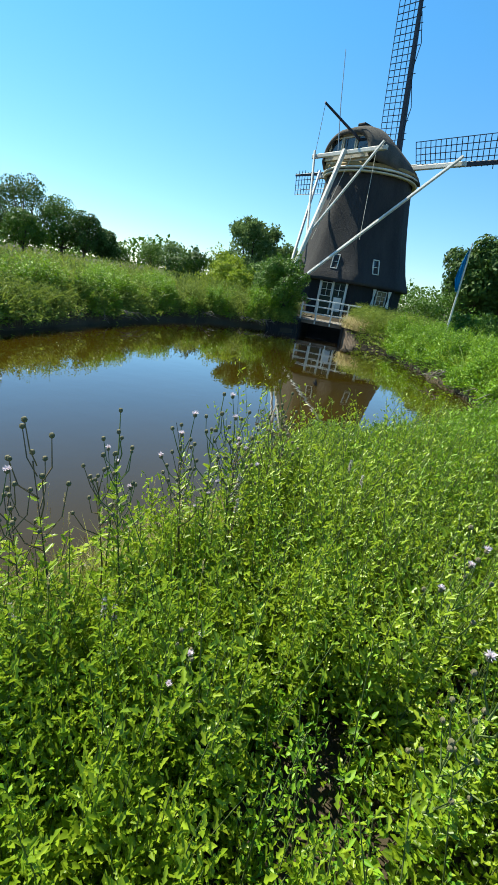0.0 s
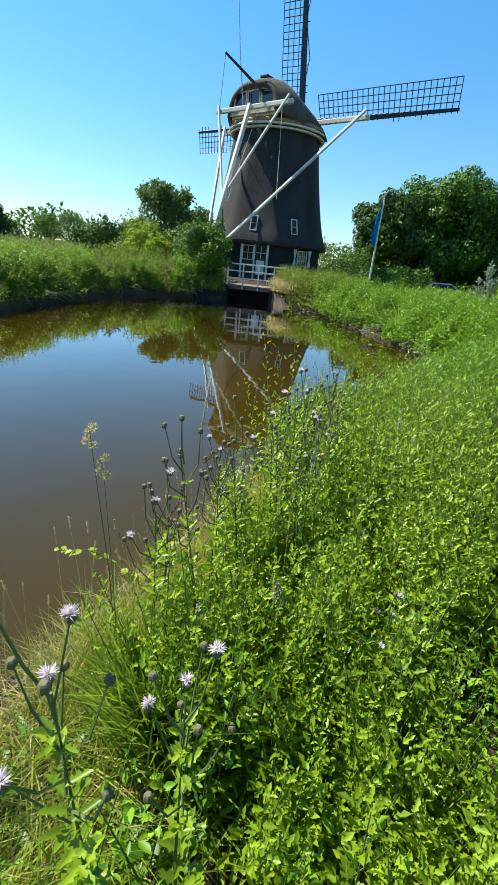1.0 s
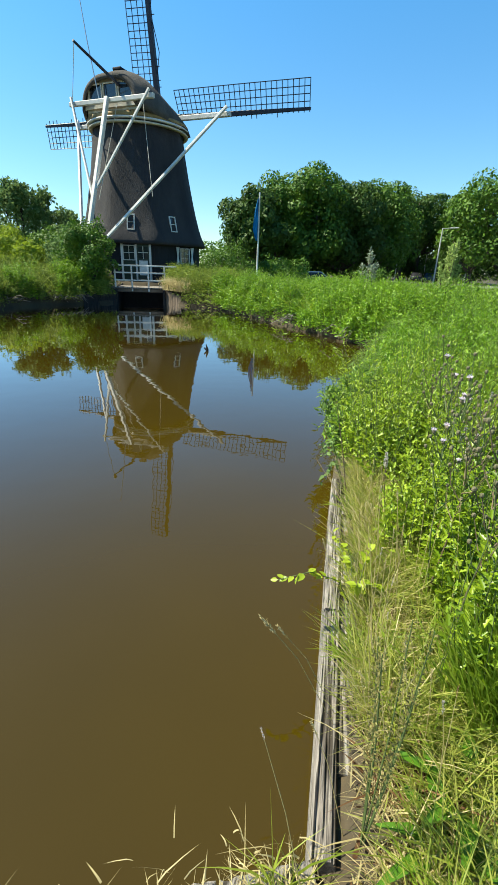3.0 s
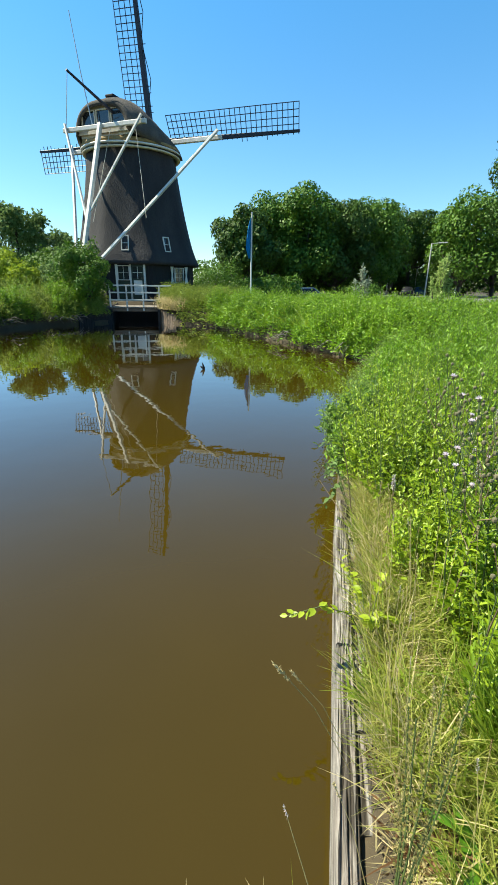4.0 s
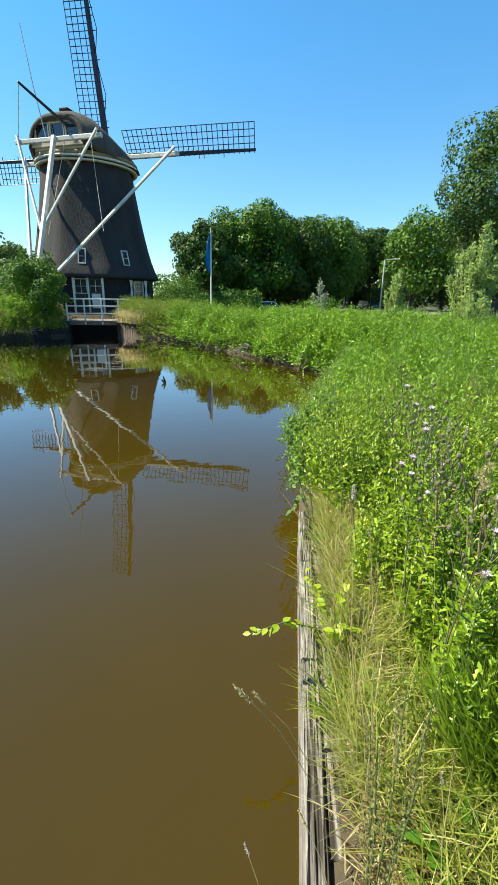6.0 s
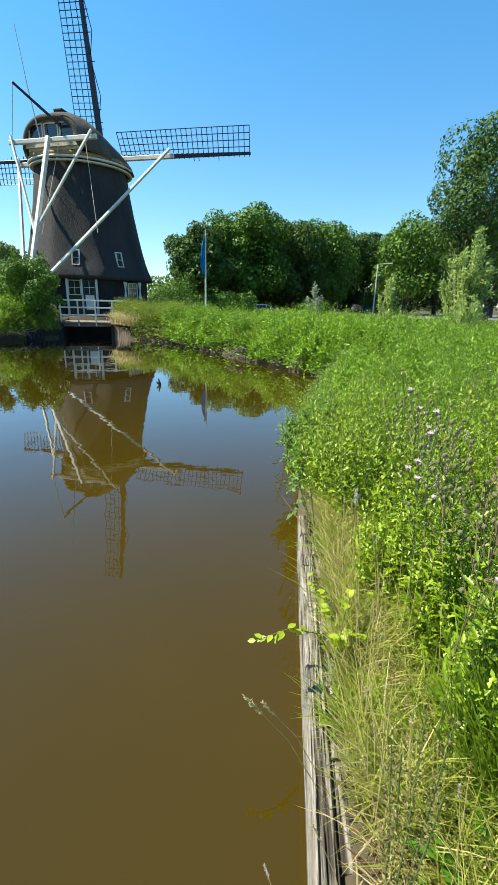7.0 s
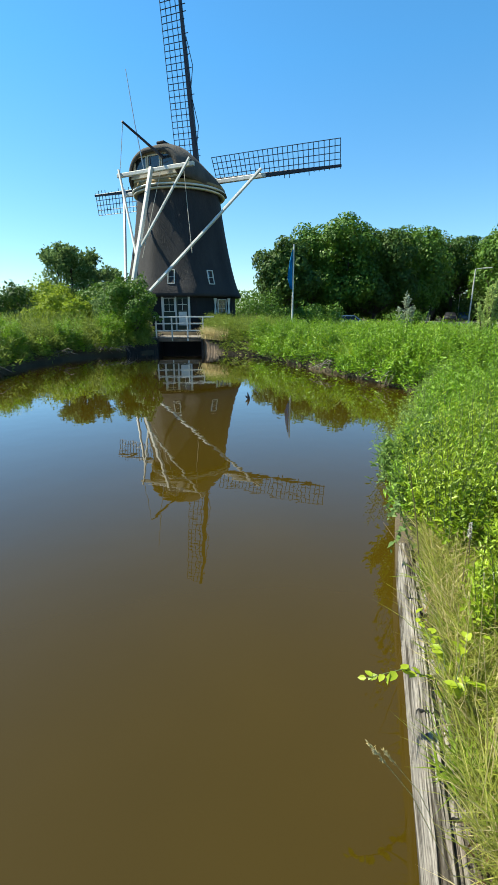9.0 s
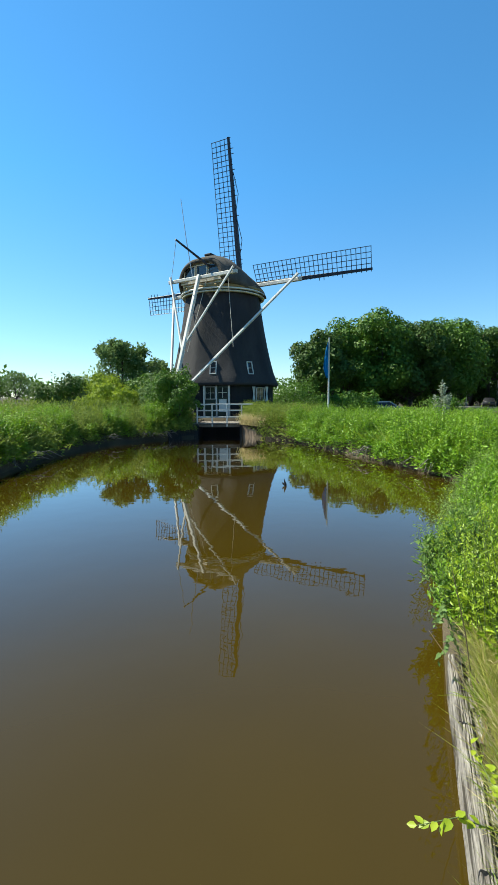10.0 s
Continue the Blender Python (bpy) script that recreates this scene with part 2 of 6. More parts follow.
def tube(bm, pts, radii, sides=8, cap=True):
    """A tapered tube through pts."""
    pts = [Vector(p) for p in pts]
    rings = []
    for i, p in enumerate(pts):
        d = (pts[min(i + 1, len(pts) - 1)] - pts[max(i - 1, 0)]).normalized()
        a = d.orthogonal().normalized()
        if abs(d.z) < 0.999:
            a = d.cross(Vector((0, 0, 1))).normalized()
        b = d.cross(a)
        r = radii[i] if isinstance(radii, (list, tuple)) else radii
        rings.append([bm.verts.new(p + (a * math.cos(k * math.tau / sides) + b * math.sin(k * math.tau / sides)) * r) for k in range(sides)])
    for r0, r1 in zip(rings, rings[1:]):
        for k in range(sides):
            bm.faces.new((r0[k], r0[(k + 1) % sides], r1[(k + 1) % sides], r1[k]))
    if cap:
        bm.faces.new(rings[0][::-1])
        bm.faces.new(rings[-1])
    return bm


def beam(bm, a, b, w, h, up=(0, 0, 1), ch=0.15):
    """A squared timber from a to b with chamfered edges."""
    a, b = Vector(a), Vector(b)
    d = (b - a).normalized()
    s = d.cross(Vector(up))
    s = s.normalized() if s.length > 1e-4 else d.orthogonal().normalized()
    u = s.cross(d)
    c = min(w, h) * ch
    prof = [(w / 2 - c, h / 2), (w / 2, h / 2 - c), (w / 2, -h / 2 + c), (w / 2 - c, -h / 2), (-w / 2 + c, -h / 2), (-w / 2, -h / 2 + c), (-w / 2, h / 2 - c), (-w / 2 + c, h / 2)]
    r = [[bm.verts.new(p + s * x + u * y) for x, y in prof] for p in (a, b)]
    for k in range(8):
        bm.faces.new((r[0][k], r[0][(k + 1) % 8], r[1][(k + 1) % 8], r[1][k]))
    bm.faces.new(r[0])
    bm.faces.new(r[1][::-1])
    return bm


def block(bm, m, size, ch=0.0):
    """A box of that size under the matrix m."""
    x, y, z = (v / 2 for v in size)
    if ch:
        return beam(bm, m @ Vector((-x, 0, 0)), m @ Vector((x, 0, 0)), size[1], size[2], (m.to_3x3() @ Vector((0, 0, 1))), ch)
    v = [bm.verts.new(m @ Vector((i * x, j * y, k * z))) for i in (-1, 1) for j in (-1, 1) for k in (-1, 1)]
    for f in ((0, 1, 3, 2), (4, 6, 7, 5), (0, 4, 5, 1), (2, 3, 7, 6), (0, 2, 6, 4), (1, 5, 7, 3)):
        bm.faces.new([v[i] for i in f])
    return bm


def np_mesh(name, verts, faces, material, smooth=False):
    """A mesh from arrays: faces is a list of (n, k) index arrays."""
    me = bpy.data.meshes.new(name)
    verts = np.ascontiguousarray(verts, dtype=np.float32)
    loops = np.concatenate([f.ravel() for f in faces]).astype(np.int32)
    sizes = np.concatenate([np.full(len(f), f.shape[1]) for f in faces]).astype(np.int32)
    me.vertices.add(len(verts))
    me.vertices.foreach_set("co", verts.ravel())
    me.loops.add(len(loops))
    me.loops.foreach_set("vertex_index", loops)
    me.polygons.add(len(sizes))
    me.polygons.foreach_set("loop_start", np.concatenate([[0], np.cumsum(sizes)[:-1]]).astype(np.int32))
    if smooth:
        me.polygons.foreach_set("use_smooth", np.ones(len(sizes), dtype=bool))
    me.update(calc_edges=True)
    me.materials.append(material)
    return me


def unit(a):
    return a / np.maximum(np.linalg.norm(a, axis=-1, keepdims=True), 1e-9)


# leaf outlines: along, across, lift; two halves meeting at a folded midrib
LOBED = np.array([(0, 0, 0), (.18, .12, .03), (.28, .30, .08), (.38, .13, .04), (.52, .30, .07), (.62, .12, .02), (.78, .17, .02), (1, 0, -.08),
                  (.18, -.12, .03), (.28, -.30, .08), (.38, -.13, .04), (.52, -.30, .07), (.62, -.12, .02), (.78, -.17, .02)], dtype=float)
LOBED_F = [np.array([[0, 1, 2, 3, 4, 5, 6, 7]]), np.array([[0, 7, 13, 12, 11, 10, 9, 8]])]
OVAL = np.array([(0, 0, 0), (.30, .22, .06), (.65, .20, .03), (1, 0, -.10), (.65, -.20, .03), (.30, -.22, .06)], dtype=float)
OVAL_F = [np.array([[0, 1, 2, 3]]), np.array([[0, 3, 4, 5]])]
DIAMOND = np.array([(0, 0, 0), (.5, .30, .10), (1, 0, -.05), (.5, -.30, .10)], dtype=float)
DIAMOND_F = [np.array([[0, 1, 2]]), np.array([[0, 2, 3]])]
JAGGED = np.array([(0, 0, 0), (.30, .30, .08), (.42, .12, .03), (.66, .24, .05), (1, 0, -.10), (.66, -.24, .05), (.42, -.12, .03), (.30, -.30, .08)], dtype=float)
JAGGED_F = [np.array([[0, 1, 2, 3, 4]]), np.array([[0, 4, 5, 6, 7]])]
NARROW = np.array([(0, 0, 0), (.4, .10, .02), (1, 0, -.15), (.4, -.10, .02)], dtype=float)


def leaves(base, along, normal, size, shape=DIAMOND, faces=DIAMOND_F):
    """Arrays of one leaf at each base: direction, upper side and length given."""
    a = unit(along)
    s = unit(np.cross(normal, a))
    n = np.cross(a, s)
    v = base[:, None, :] + size[:, None, None] * (shape[None, :, 0:1] * a[:, None] + shape[None, :, 1:2] * s[:, None] + shape[None, :, 2:3] * n[:, None])
    k = np.arange(len(base))[:, None, None] * len(shape)
    return v.reshape(-1, 3), [(f[None] + k).reshape(-1, f.shape[1]) for f in faces]


def blades(base, tip, bend, width, rng):
    """Grass blades: flat tapered strips of three segments, bent over."""
    n = len(base)
    d = tip - base
    side = unit(np.cross(d, rng.normal(size=(n, 3)))) * width[:, None]
    rows = []
    for f, w in ((0, 1.0), (0.4, 0.9), (0.75, 0.6)):
        c = base + d * f + bend * (f * f)
        rows += [c - side * w, c + side * w]
    rows.append(base + d + bend)
    v = np.stack(rows, 1).reshape(-1, 3)
    k = (np.arange(n) * 7)[:, None]
    quads = np.concatenate([k + np.array([[0, 1, 3, 2]]), k + np.array([[2, 3, 5, 4]])])
    return v, [quads, k + np.array([[4, 5, 6]])]


def stems(a, b, r0, r1):
    """Three-sided tapered sticks from a to b."""
    n = len(a)
    d = unit(b - a)
    s = unit(np.cross(d, np.array([0.31, 0.77, 0.2])))
    t = np.cross(d, s)
    rows = []
    for p, r in ((a, r0), (b, r1)):
        for q in range(3):
            rows.append(p + (s * math.cos(q * 2.094) + t * math.sin(q * 2.094)) * r[:, None])
    v = np.stack(rows, 1).reshape(-1, 3)
    k = (np.arange(n) * 6)[:, None]
    return v, [np.concatenate([k + np.array([[q, (q + 1) % 3, 3 + (q + 1) % 3, 3 + q]]) for q in range(3)])]


# ---- the plan: pond, ground and banks ----
QUAY_A, QUAY_B = Vector((0.562, 0.57, 0)), Vector((1.522, 3.15, 0))       # the timbered edge
POND = [(-6.6, 1.6), (-3.5, 0.75), (-0.6, 0.58), (0.562, 0.57), (1.522, 3.15), (2.20, 4.8), (3.5, 7.0), (5.0, 9.2), (5.95, 11.0), (5.6, 11.9), (5.26, 12.9), (4.85, 14.2),
        (4.34, 15.8), (3.72, 17.9), (2.9, 20.2), (2.27, 22.0), (0.75, 23.5), (-0.45, 25.2), (-0.5, 28.2), (-2.95, 28.2), (-2.95, 24.6), (-4.3, 23.6), (-6.0, 22.3), (-6.75, 21.4),
        (-7.37, 19.3), (-7.73, 17.3), (-7.62, 14.8), (-7.5, 12.2), (-7.15, 8.7), (-7.3, 5.0)]
CENTRE = np.array((-1.4, 12.0))


def pond_outline(step=0.25):
    """The pond's edge, finely divided and a little uneven away from the timber."""
    out = []
    for (ax, ay), (bx, by) in zip(POND, POND[1:] + POND[:1]):
        n = max(1, int(math.hypot(bx - ax, by - ay) / step))
        for k in range(n):
            x, y = ax + (bx - ax) * k / n, ay + (by - ay) * k / n
            if y > 4.2 or x < -1.5:
                j = noise.noise((x * 1.3, y * 1.3, 0.0)) * 0.16
                x, y = x + (x - CENTRE[0]) / 10 * j, y + (y - CENTRE[1]) / 10 * j
            out.append((x, y))
    return np.array(out)


OUTLINE = pond_outline()


def in_pond(p):
    """Which of the points (n, 2) lie over the water."""
    x, y = p[:, 0], p[:, 1]
    inside = np.zeros(len(p), dtype=bool)
    for (ax, ay), (bx, by) in zip(OUTLINE, np.roll(OUTLINE, -1, 0)):
        cross = (ay > y) != (by > y)
        with np.errstate(divide="ignore", invalid="ignore"):
            inside ^= cross & (x < (bx - ax) * (y - ay) / (by - ay) + ax)
    return inside


def ground_z(x, y):
    """The height of the ground outside the pond."""
    x, y = np.asarray(x, dtype=float), np.asarray(y, dtype=float)
    near = np.clip((y - 4.0) / 8.0, 0, 1)
    z = 0.30 + 0.28 * near
    z = z + 0.40 * np.exp(-(((x + 2) / 9.0) ** 2 + ((y - 33) / 7.0) ** 2))
    far = np.clip((np.hypot(x, y - 10) - 22) / 30, 0, 1)
    z = z + far * (np.where(x > 3, -0.25, 0.35))
    return z + 0.04 * np.sin(x * 1.7 + y * 0.6) * np.cos(y * 1.3 - x * 0.4)


def sample_band(rng, n, angle0, angle1, d0, d1, power=1.0):
    """Points outside the pond's edge, d0 to d1 metres from it, between two bearings (degrees) from its centre."""
    ang = np.degrees(np.arctan2(OUTLINE[:, 0] - CENTRE[0], OUTLINE[:, 1] - CENTRE[1]))
    pick = np.where((ang >= angle0) & (ang <= angle1))[0]
    i = rng.choice(pick, n)
    p = OUTLINE[i] + (OUTLINE[(i + 1) % len(OUTLINE)] - OUTLINE[i]) * rng.random((n, 1))
    r = unit(p - CENTRE)
    d = d0 + (d1 - d0) * rng.random(n) ** power
    return p + r * d[:, None], d


def build_ground():
    n = len(OUTLINE)
    steps = [(0.0, -0.9), (0.0, None), (0.2, None), (0.34, None), (0.6, None), (1.0, None), (1.6, None), (2.5, None), (4, None), (6, None), (9, None), (14, None), (22, None), (35, None),
             (60, None), (120, None), (300, None), (900, None), (2500, None)]
    r = unit(OUTLINE - CENTRE)
    verts = []
    for d, z in steps:
        p = OUTLINE + r * d
        if z is None:
            zz = ground_z(p[:, 0], p[:, 1])
            if d == 0.0:
                zz = np.where((OUTLINE[:, 1] < 3.4) & (OUTLINE[:, 0] > -1), zz - 0.14, 0.10)
            if d == 0.2:
                zz = np.where((OUTLINE[:, 1] < 3.4) & (OUTLINE[:, 0] > -1), zz - 0.05, 0.22)
        else:
            zz = np.full(n, z)
        verts.append(np.column_stack([p, zz]))
    v = np.concatenate(verts)
    i = np.arange(n)
    f = np.concatenate([np.stack([k * n + i, k * n + (i + 1) % n, (k + 1) * n + (i + 1) % n, (k + 1) * n + i], 1) for k in range(len(steps) - 1)])
    return tagged(new("ground", np_mesh("ground", v, [f[:, ::-1]], M_SOIL, True)), "brown earth under herbs and grass round the pond", "ground", kind="structure")


build_ground()
bm = bmesh.new()
pv = [bm.verts.new((x, y, 0.0)) for x, y in CENTRE + (OUTLINE - CENTRE) * 1.004]
bm.faces.new(pv)
bmesh.ops.triangulate(bm, faces=bm.faces)
pond = part("water", bm, M_WATER)
if pond.data.polygons[0].normal.z < 0:
    pond.data.flip_normals()
tagged(pond, "still brown pond water that mirrors the mill", "water", kind="structure")
bm = bmesh.new()
pv = [bm.verts.new((x, y, -0.85)) for x, y in CENTRE + (OUTLINE - CENTRE) * 1.003]
bm.faces.new(pv)
tagged(part("pond_bed", bm, M_MUD), "dark muddy bed of the pond", "ground", kind="structure")


# ---- the windmill ----
MILL = Vector((-1.83, 33.2, 0))
YAW = radians(31)
FWD = Vector((math.sin(YAW), math.cos(YAW), 0))         # towards the sails
SIDE = Vector((math.cos(YAW), -math.sin(YAW), 0))
UP = Vector((0, 0, 1))
MILL_Z = float(ground_z(MILL.x, MILL.y))


def at_cap(u, v, z):
    return MILL + FWD * u + SIDE * v + UP * z


def facing(deg):
    """Outward and rightward directions of a face of the smock; 0 looks along -y."""
    a = radians(deg)
    return Vector((math.sin(a), -math.cos(a), 0)), Vector((math.cos(a), math.sin(a), 0))


def octagon(bm, rows, sharp=0.85, count=64):
    """A rounded eight-sided skin through rows of (z, corner radius)."""
    rings = []
    for z, r in rows:
        ring = []
        for k in range(count):
            a = 360 * k / count
            off = ((a - 15) % 45) - 22.5
            rr = r * (sharp * math.cos(radians(22.5)) / math.cos(radians(off)) + (1 - sharp) * 0.97)
            rr += 0.035 * noise.noise((a * 0.12, z * 1.7, 3.0)) * (1 if rr > 0 else 0)
            d, _ = facing(a)
            ring.append(bm.verts.new(MILL + d * rr + UP * z))
        rings.append(ring)
    for r0, r1 in zip(rings, rings[1:]):
        for k in range(count):
            bm.faces.new((r0[k], r0[(k + 1) % count], r1[(k + 1) % count], r1[k]))
    return rings


def frame_matrix(deg, off, dist, z, lean=0.0):
    """Local frame on a face: x to the right, y outwards, z up along the wall."""
    d, r = facing(deg)
    n = (d * math.cos(lean) + UP * math.sin(lean)).normalized()
    u = (UP * math.cos(lean) - d * math.sin(lean)).normalized()
    m = Matrix((r, n, u)).transposed().to_4x4()
    return Matrix.Translation(MILL + d * dist + r * off + UP * z) @ m


def framed_window(parent, m, w, h, cols, rows, bar=0.03, border=0.07, mat=None, name="window"):
    """A window: frame of four members, glazing bars and single panes."""
    mat = mat or M_WHITE
    bm = bmesh.new()
    block(bm, m @ Matrix.Translation((0, -0.035, 0)), (w, 0.02, h))
    win = part(name, bm, M_TAR, parent)
    bm = bmesh.new()
    for x in (-w / 2 + border / 2, w / 2 - border / 2):
        block(bm, m @ Matrix.Translation((x, 0.02, 0)), (border, 0.09, h), 0.1)
    for z in (-h / 2 + border / 2, h / 2 - border / 2):
        block(bm, m @ Matrix.Translation((0, 0.023, z)), (w - 2 * border, 0.085, border), 0.1)
    part("window_frame", bm, mat, win)
    iw, ih = w - 2 * border, h - 2 * border
    for i in range(cols):
        for j in range(rows):
            bm = bmesh.new()
            block(bm, m @ Matrix.Translation((-iw / 2 + iw * (i + 0.5) / cols, -0.01, -ih / 2 + ih * (j + 0.5) / rows)), (iw / cols, 0.01, ih / rows))
            part("pane", bm, M_GLASS, win)
    for i in range(1, cols):
        bm = bmesh.new()
        block(bm, m @ Matrix.Translation((-iw / 2 + iw * i / cols, 0.012, 0)), (bar, 0.035, ih))
        part("glazing_bar", bm, mat, win)
    for j in range(1, rows):
        bm = bmesh.new()
        block(bm, m @ Matrix.Translation((0, 0.010, -ih / 2 + ih * j / rows)), (iw, 0.035, bar))
        part("glazing_bar", bm, mat, win)
    return win


def build_mill():
    mill = tagged(empty("windmill", MILL + UP * MILL_Z), "dark thatched eight-sided windmill with white tail timbers and bare lattice sails", "windmill")
    # thatched smock with its thick eave
    bm = bmesh.new()
    octagon(bm, [(3.12, 3.85), (3.02, 4.16), (3.08, 4.32), (3.25, 4.30), (3.7, 4.08), (4.2, 3.88), (5.0, 3.66), (6.0, 3.44), (7.2, 3.20), (8.4, 2.99), (9.2, 2.88), (9.75, 2.80)])
    part("smock", bm, M_THATCH, mill, "dark grey thatch", True)
    # black base of upright boards, one board at a time
    for f in range(8):
        d, r = facing(-7.5 + 45 * f)
        ap = 3.85 * math.cos(radians(22.5))
        wide = 2 * 3.85 * math.sin(radians(22.5))
        for k in range(12):
            off = -wide / 2 + wide * (k + 0.5) / 12
            bm = bmesh.new()
            m = frame_matrix(-7.5 + 45 * f, off, ap - 0.03 + 0.006 * (k % 2), (3.2 + MILL_Z - 0.1) / 2)
            block(bm, m, (wide / 12 - 0.008, 0.05, 3.2 - MILL_Z + 0.1))
            part("board", bm, M_TAR, mill)
    bm = bmesh.new()
    octagon(bm, [(MILL_Z - 0.2, 3.79), (3.15, 3.79)], 1.0)
    part("base_wall", bm, M_TAR, mill)
    # door unit: white frame, a window half and a door half
    ap = 3.85 * math.cos(radians(22.5))
    zt, zb = 3.05, MILL_Z + 0.02
    h = zt - zb
    m = frame_matrix(-7.5, 0.12, ap + 0.03, (zt + zb) / 2)
    bm = bmesh.new()
    for x in (-0.86, 0.0, 0.86):
        block(bm, m @ Matrix.Translation((x, 0.02, 0)), (0.12 if x else 0.09, 0.12, h), 0.1)
    block(bm, m @ Matrix.Translation((0, 0.03, h / 2 + 0.05)), (1.95, 0.16, 0.13), 0.1)
    part("door_frame", bm, M_WHITE, mill, "white painted frame")
    bm = bmesh.new()
    block(bm, m @ Matrix.Translation((0.43, 0.0, 0)), (0.74, 0.06, h - 0.04))
    door = part("door", bm, M_GREEN, mill, "dark green door with glazed top and white lower panel")
    bm = bmesh.new()
    block(bm, m @ Matrix.Translation((0.43, 0.04, -0.33)), (0.52, 0.03, 0.85), 0.1)
    part("panel", bm, M_WHITE, door, "white panel")
    for i in (-1, 1):
        for j in (0, 1):
            bm = bmesh.new()
            block(bm, m @ Matrix.Translation((0.43 + i * 0.155, 0.035, 0.36 + j * 0.36)), (0.27, 0.012, 0.32))
            part("pane", bm, M_GLASS, door)
    bm = bmesh.new()
    block(bm, m @ Matrix.Translation((0.43, 0.04, 0.54)), (0.03, 0.03, 0.72))
    block(bm, m @ Matrix.Translation((0.43, 0.042, 0.54)), (0.60, 0.03, 0.03))
    part("glazing_bar", bm, M_WHITE, door)
    bm = bmesh.new()
    tube(bm, [m @ Vector((0.16, 0.06, 0.0)), m @ Vector((0.16, 0.10, 0.0)), m @ Vector((0.24, 0.10, 0.0))], 0.012, 6)
    part("handle", bm, M_STEEL, door)
    bm = bmesh.new()
    block(bm, m @ Matrix.Translation((-0.43, 0.0, -0.45)), (0.74, 0.06, h - 0.95))
    part("door_panel", bm, M_GREEN, mill)
    framed_window(mill, m @ Matrix.Translation((-0.43, 0.02, 0.52)), 0.74, 0.86, 2, 2, 0.02, 0.04)
    # base window with hourglass shutters on the next face
    m = frame_matrix(37.5, 0.55, ap + 0.03, 2.45)
    framed_window(mill, m, 0.74, 0.92, 2, 3, 0.016, 0.04, M_GREYWHITE)
    for s in (-1, 1):
        bm = bmesh.new()
        prof = [(-0.13, 0.52), (0.13, 0.52), (0.05, 0.05), (0.05, -0.05), (0.13, -0.52), (-0.13, -0.52), (-0.05, -0.05), (-0.05, 0.05)]
        a = [bm.verts.new(m @ Vector((s * 0.58 + x, 0.03, z))) for x, z in prof]
        b = [bm.verts.new(m @ Vector((s * 0.58 + x, 0.06, z))) for x, z in prof]
        bm.faces.new(a)
        bm.faces.new(b[::-1])
        for k in range(8):
            bm.faces.new((a[k], a[(k + 1) % 8], b[(k + 1) % 8], b[k]))
        part("shutter", bm, M_WHITE, mill, "white hourglass painted on dark shutter")
    # two small windows in the thatch
    for deg, off, z in ((-7.5, -0.08, 4.22), (37.5, -0.35, 4.22)):
        framed_window(mill, frame_matrix(deg, off, 3.88 * math.cos(radians(22.5)) + 0.02, z, radians(14)), 0.46, 0.90, 1, 2, 0.025, 0.055, M_GREYWHITE)
    # rings under the cap
    for z, r, hh, mat, lab in ((9.42, 3.02, 0.10, M_CREAM, "cream painted ring"), (9.60, 3.10, 0.10, M_WHITE, "white painted ring"), (9.76, 3.04, 0.22, M_OCHRE, "ochre boarded kerb ring")):
        bm = bmesh.new()
        prof = [(r - 0.25, z - hh / 2), (r, z - hh / 2), (r + 0.03, z), (r, z + hh / 2), (r - 0.25, z + hh / 2)]
        rings = [[bm.verts.new(MILL + facing(a * 7.5)[0] * q + UP * zz) for q, zz in prof] for a in range(48)]
        for k in range(48):
            for j in range(5):
                bm.faces.new((rings[k][j], rings[(k + 1) % 48][j], rings[(k + 1) % 48][(j + 1) % 5], rings[k][(j + 1) % 5]))
        part("kerb_ring", bm, mat, mill, lab, True)
    # thatched cap, a loft along the shaft
    cap_rows = [(-2.84, 1.84, 11.60, 10.26), (-2.76, 1.96, 11.72, 10.1), (-2.1, 2.4, 12.0, 9.9), (-1.4, 2.78, 12.15, 9.75), (-0.6, 3.0, 11.92, 9.62), (0.2, 3.1, 11.52, 9.52), (1.0, 3.0, 11.12, 9.5), (1.9, 2.6, 10.72, 9.55),
                (2.7, 1.9, 10.4, 9.75), (3.0, 1.2, 10.3, 9.95)]
    bm = bmesh.new()
    outer, inner = [], []
    for u, hw, zt, zb in cap_rows:
        o, i2 = [], []
        for k in range(25):
            a = math.pi * k / 24
            c, s = math.cos(a), math.sin(a)
            g = min(1.0, max(0.0, (u + 2.4) / 1.6))          # boxy at the gable, tent-like further on
            x = hw * math.copysign(abs(c) ** (0.75 + 0.49 * g), c)
            z = zb + (zt - zb) * s ** (0.95 + 0.17 * g)
            j = 0.03 * noise.noise((u * 1.4, x * 1.4, z))
            o.append(bm.verts.new(at_cap(u, x, z + j)))
            i2.append(bm.verts.new(at_cap(u, x * 0.90, zb - 0.03 + (z - zb) * 0.86)))
        outer.append(o)
        inner.append(i2)
    for a, b, c, d in zip(outer, outer[1:], inner, inner[1:]):
        for k in range(24):
            bm.faces.new((a[k], a[k + 1], b[k + 1], b[k]))
            bm.faces.new((c[k], d[k], d[k + 1], c[k + 1]))
        bm.faces.new((a[0], b[0], d[0], c[0]))
        bm.faces.new((a[24], c[24], d[24], b[24]))
    for k in range(24):
        bm.faces.new((outer[0][k], inner[0][k], inner[0][k + 1], outer[0][k + 1]))
    bm.faces.new([outer[-1][k] for k in range(25)])
    cap = part("cap", bm, M_CAP, mill, "grey-brown thatched cap", True)
    bm = bmesh.new()
    block(bm, Matrix.Translation(at_cap(-1.4, 0, 12.16)) @ Matrix.Rotation(-YAW, 4, "Z"), (0.5, 1.1, 0.16), 0.3)
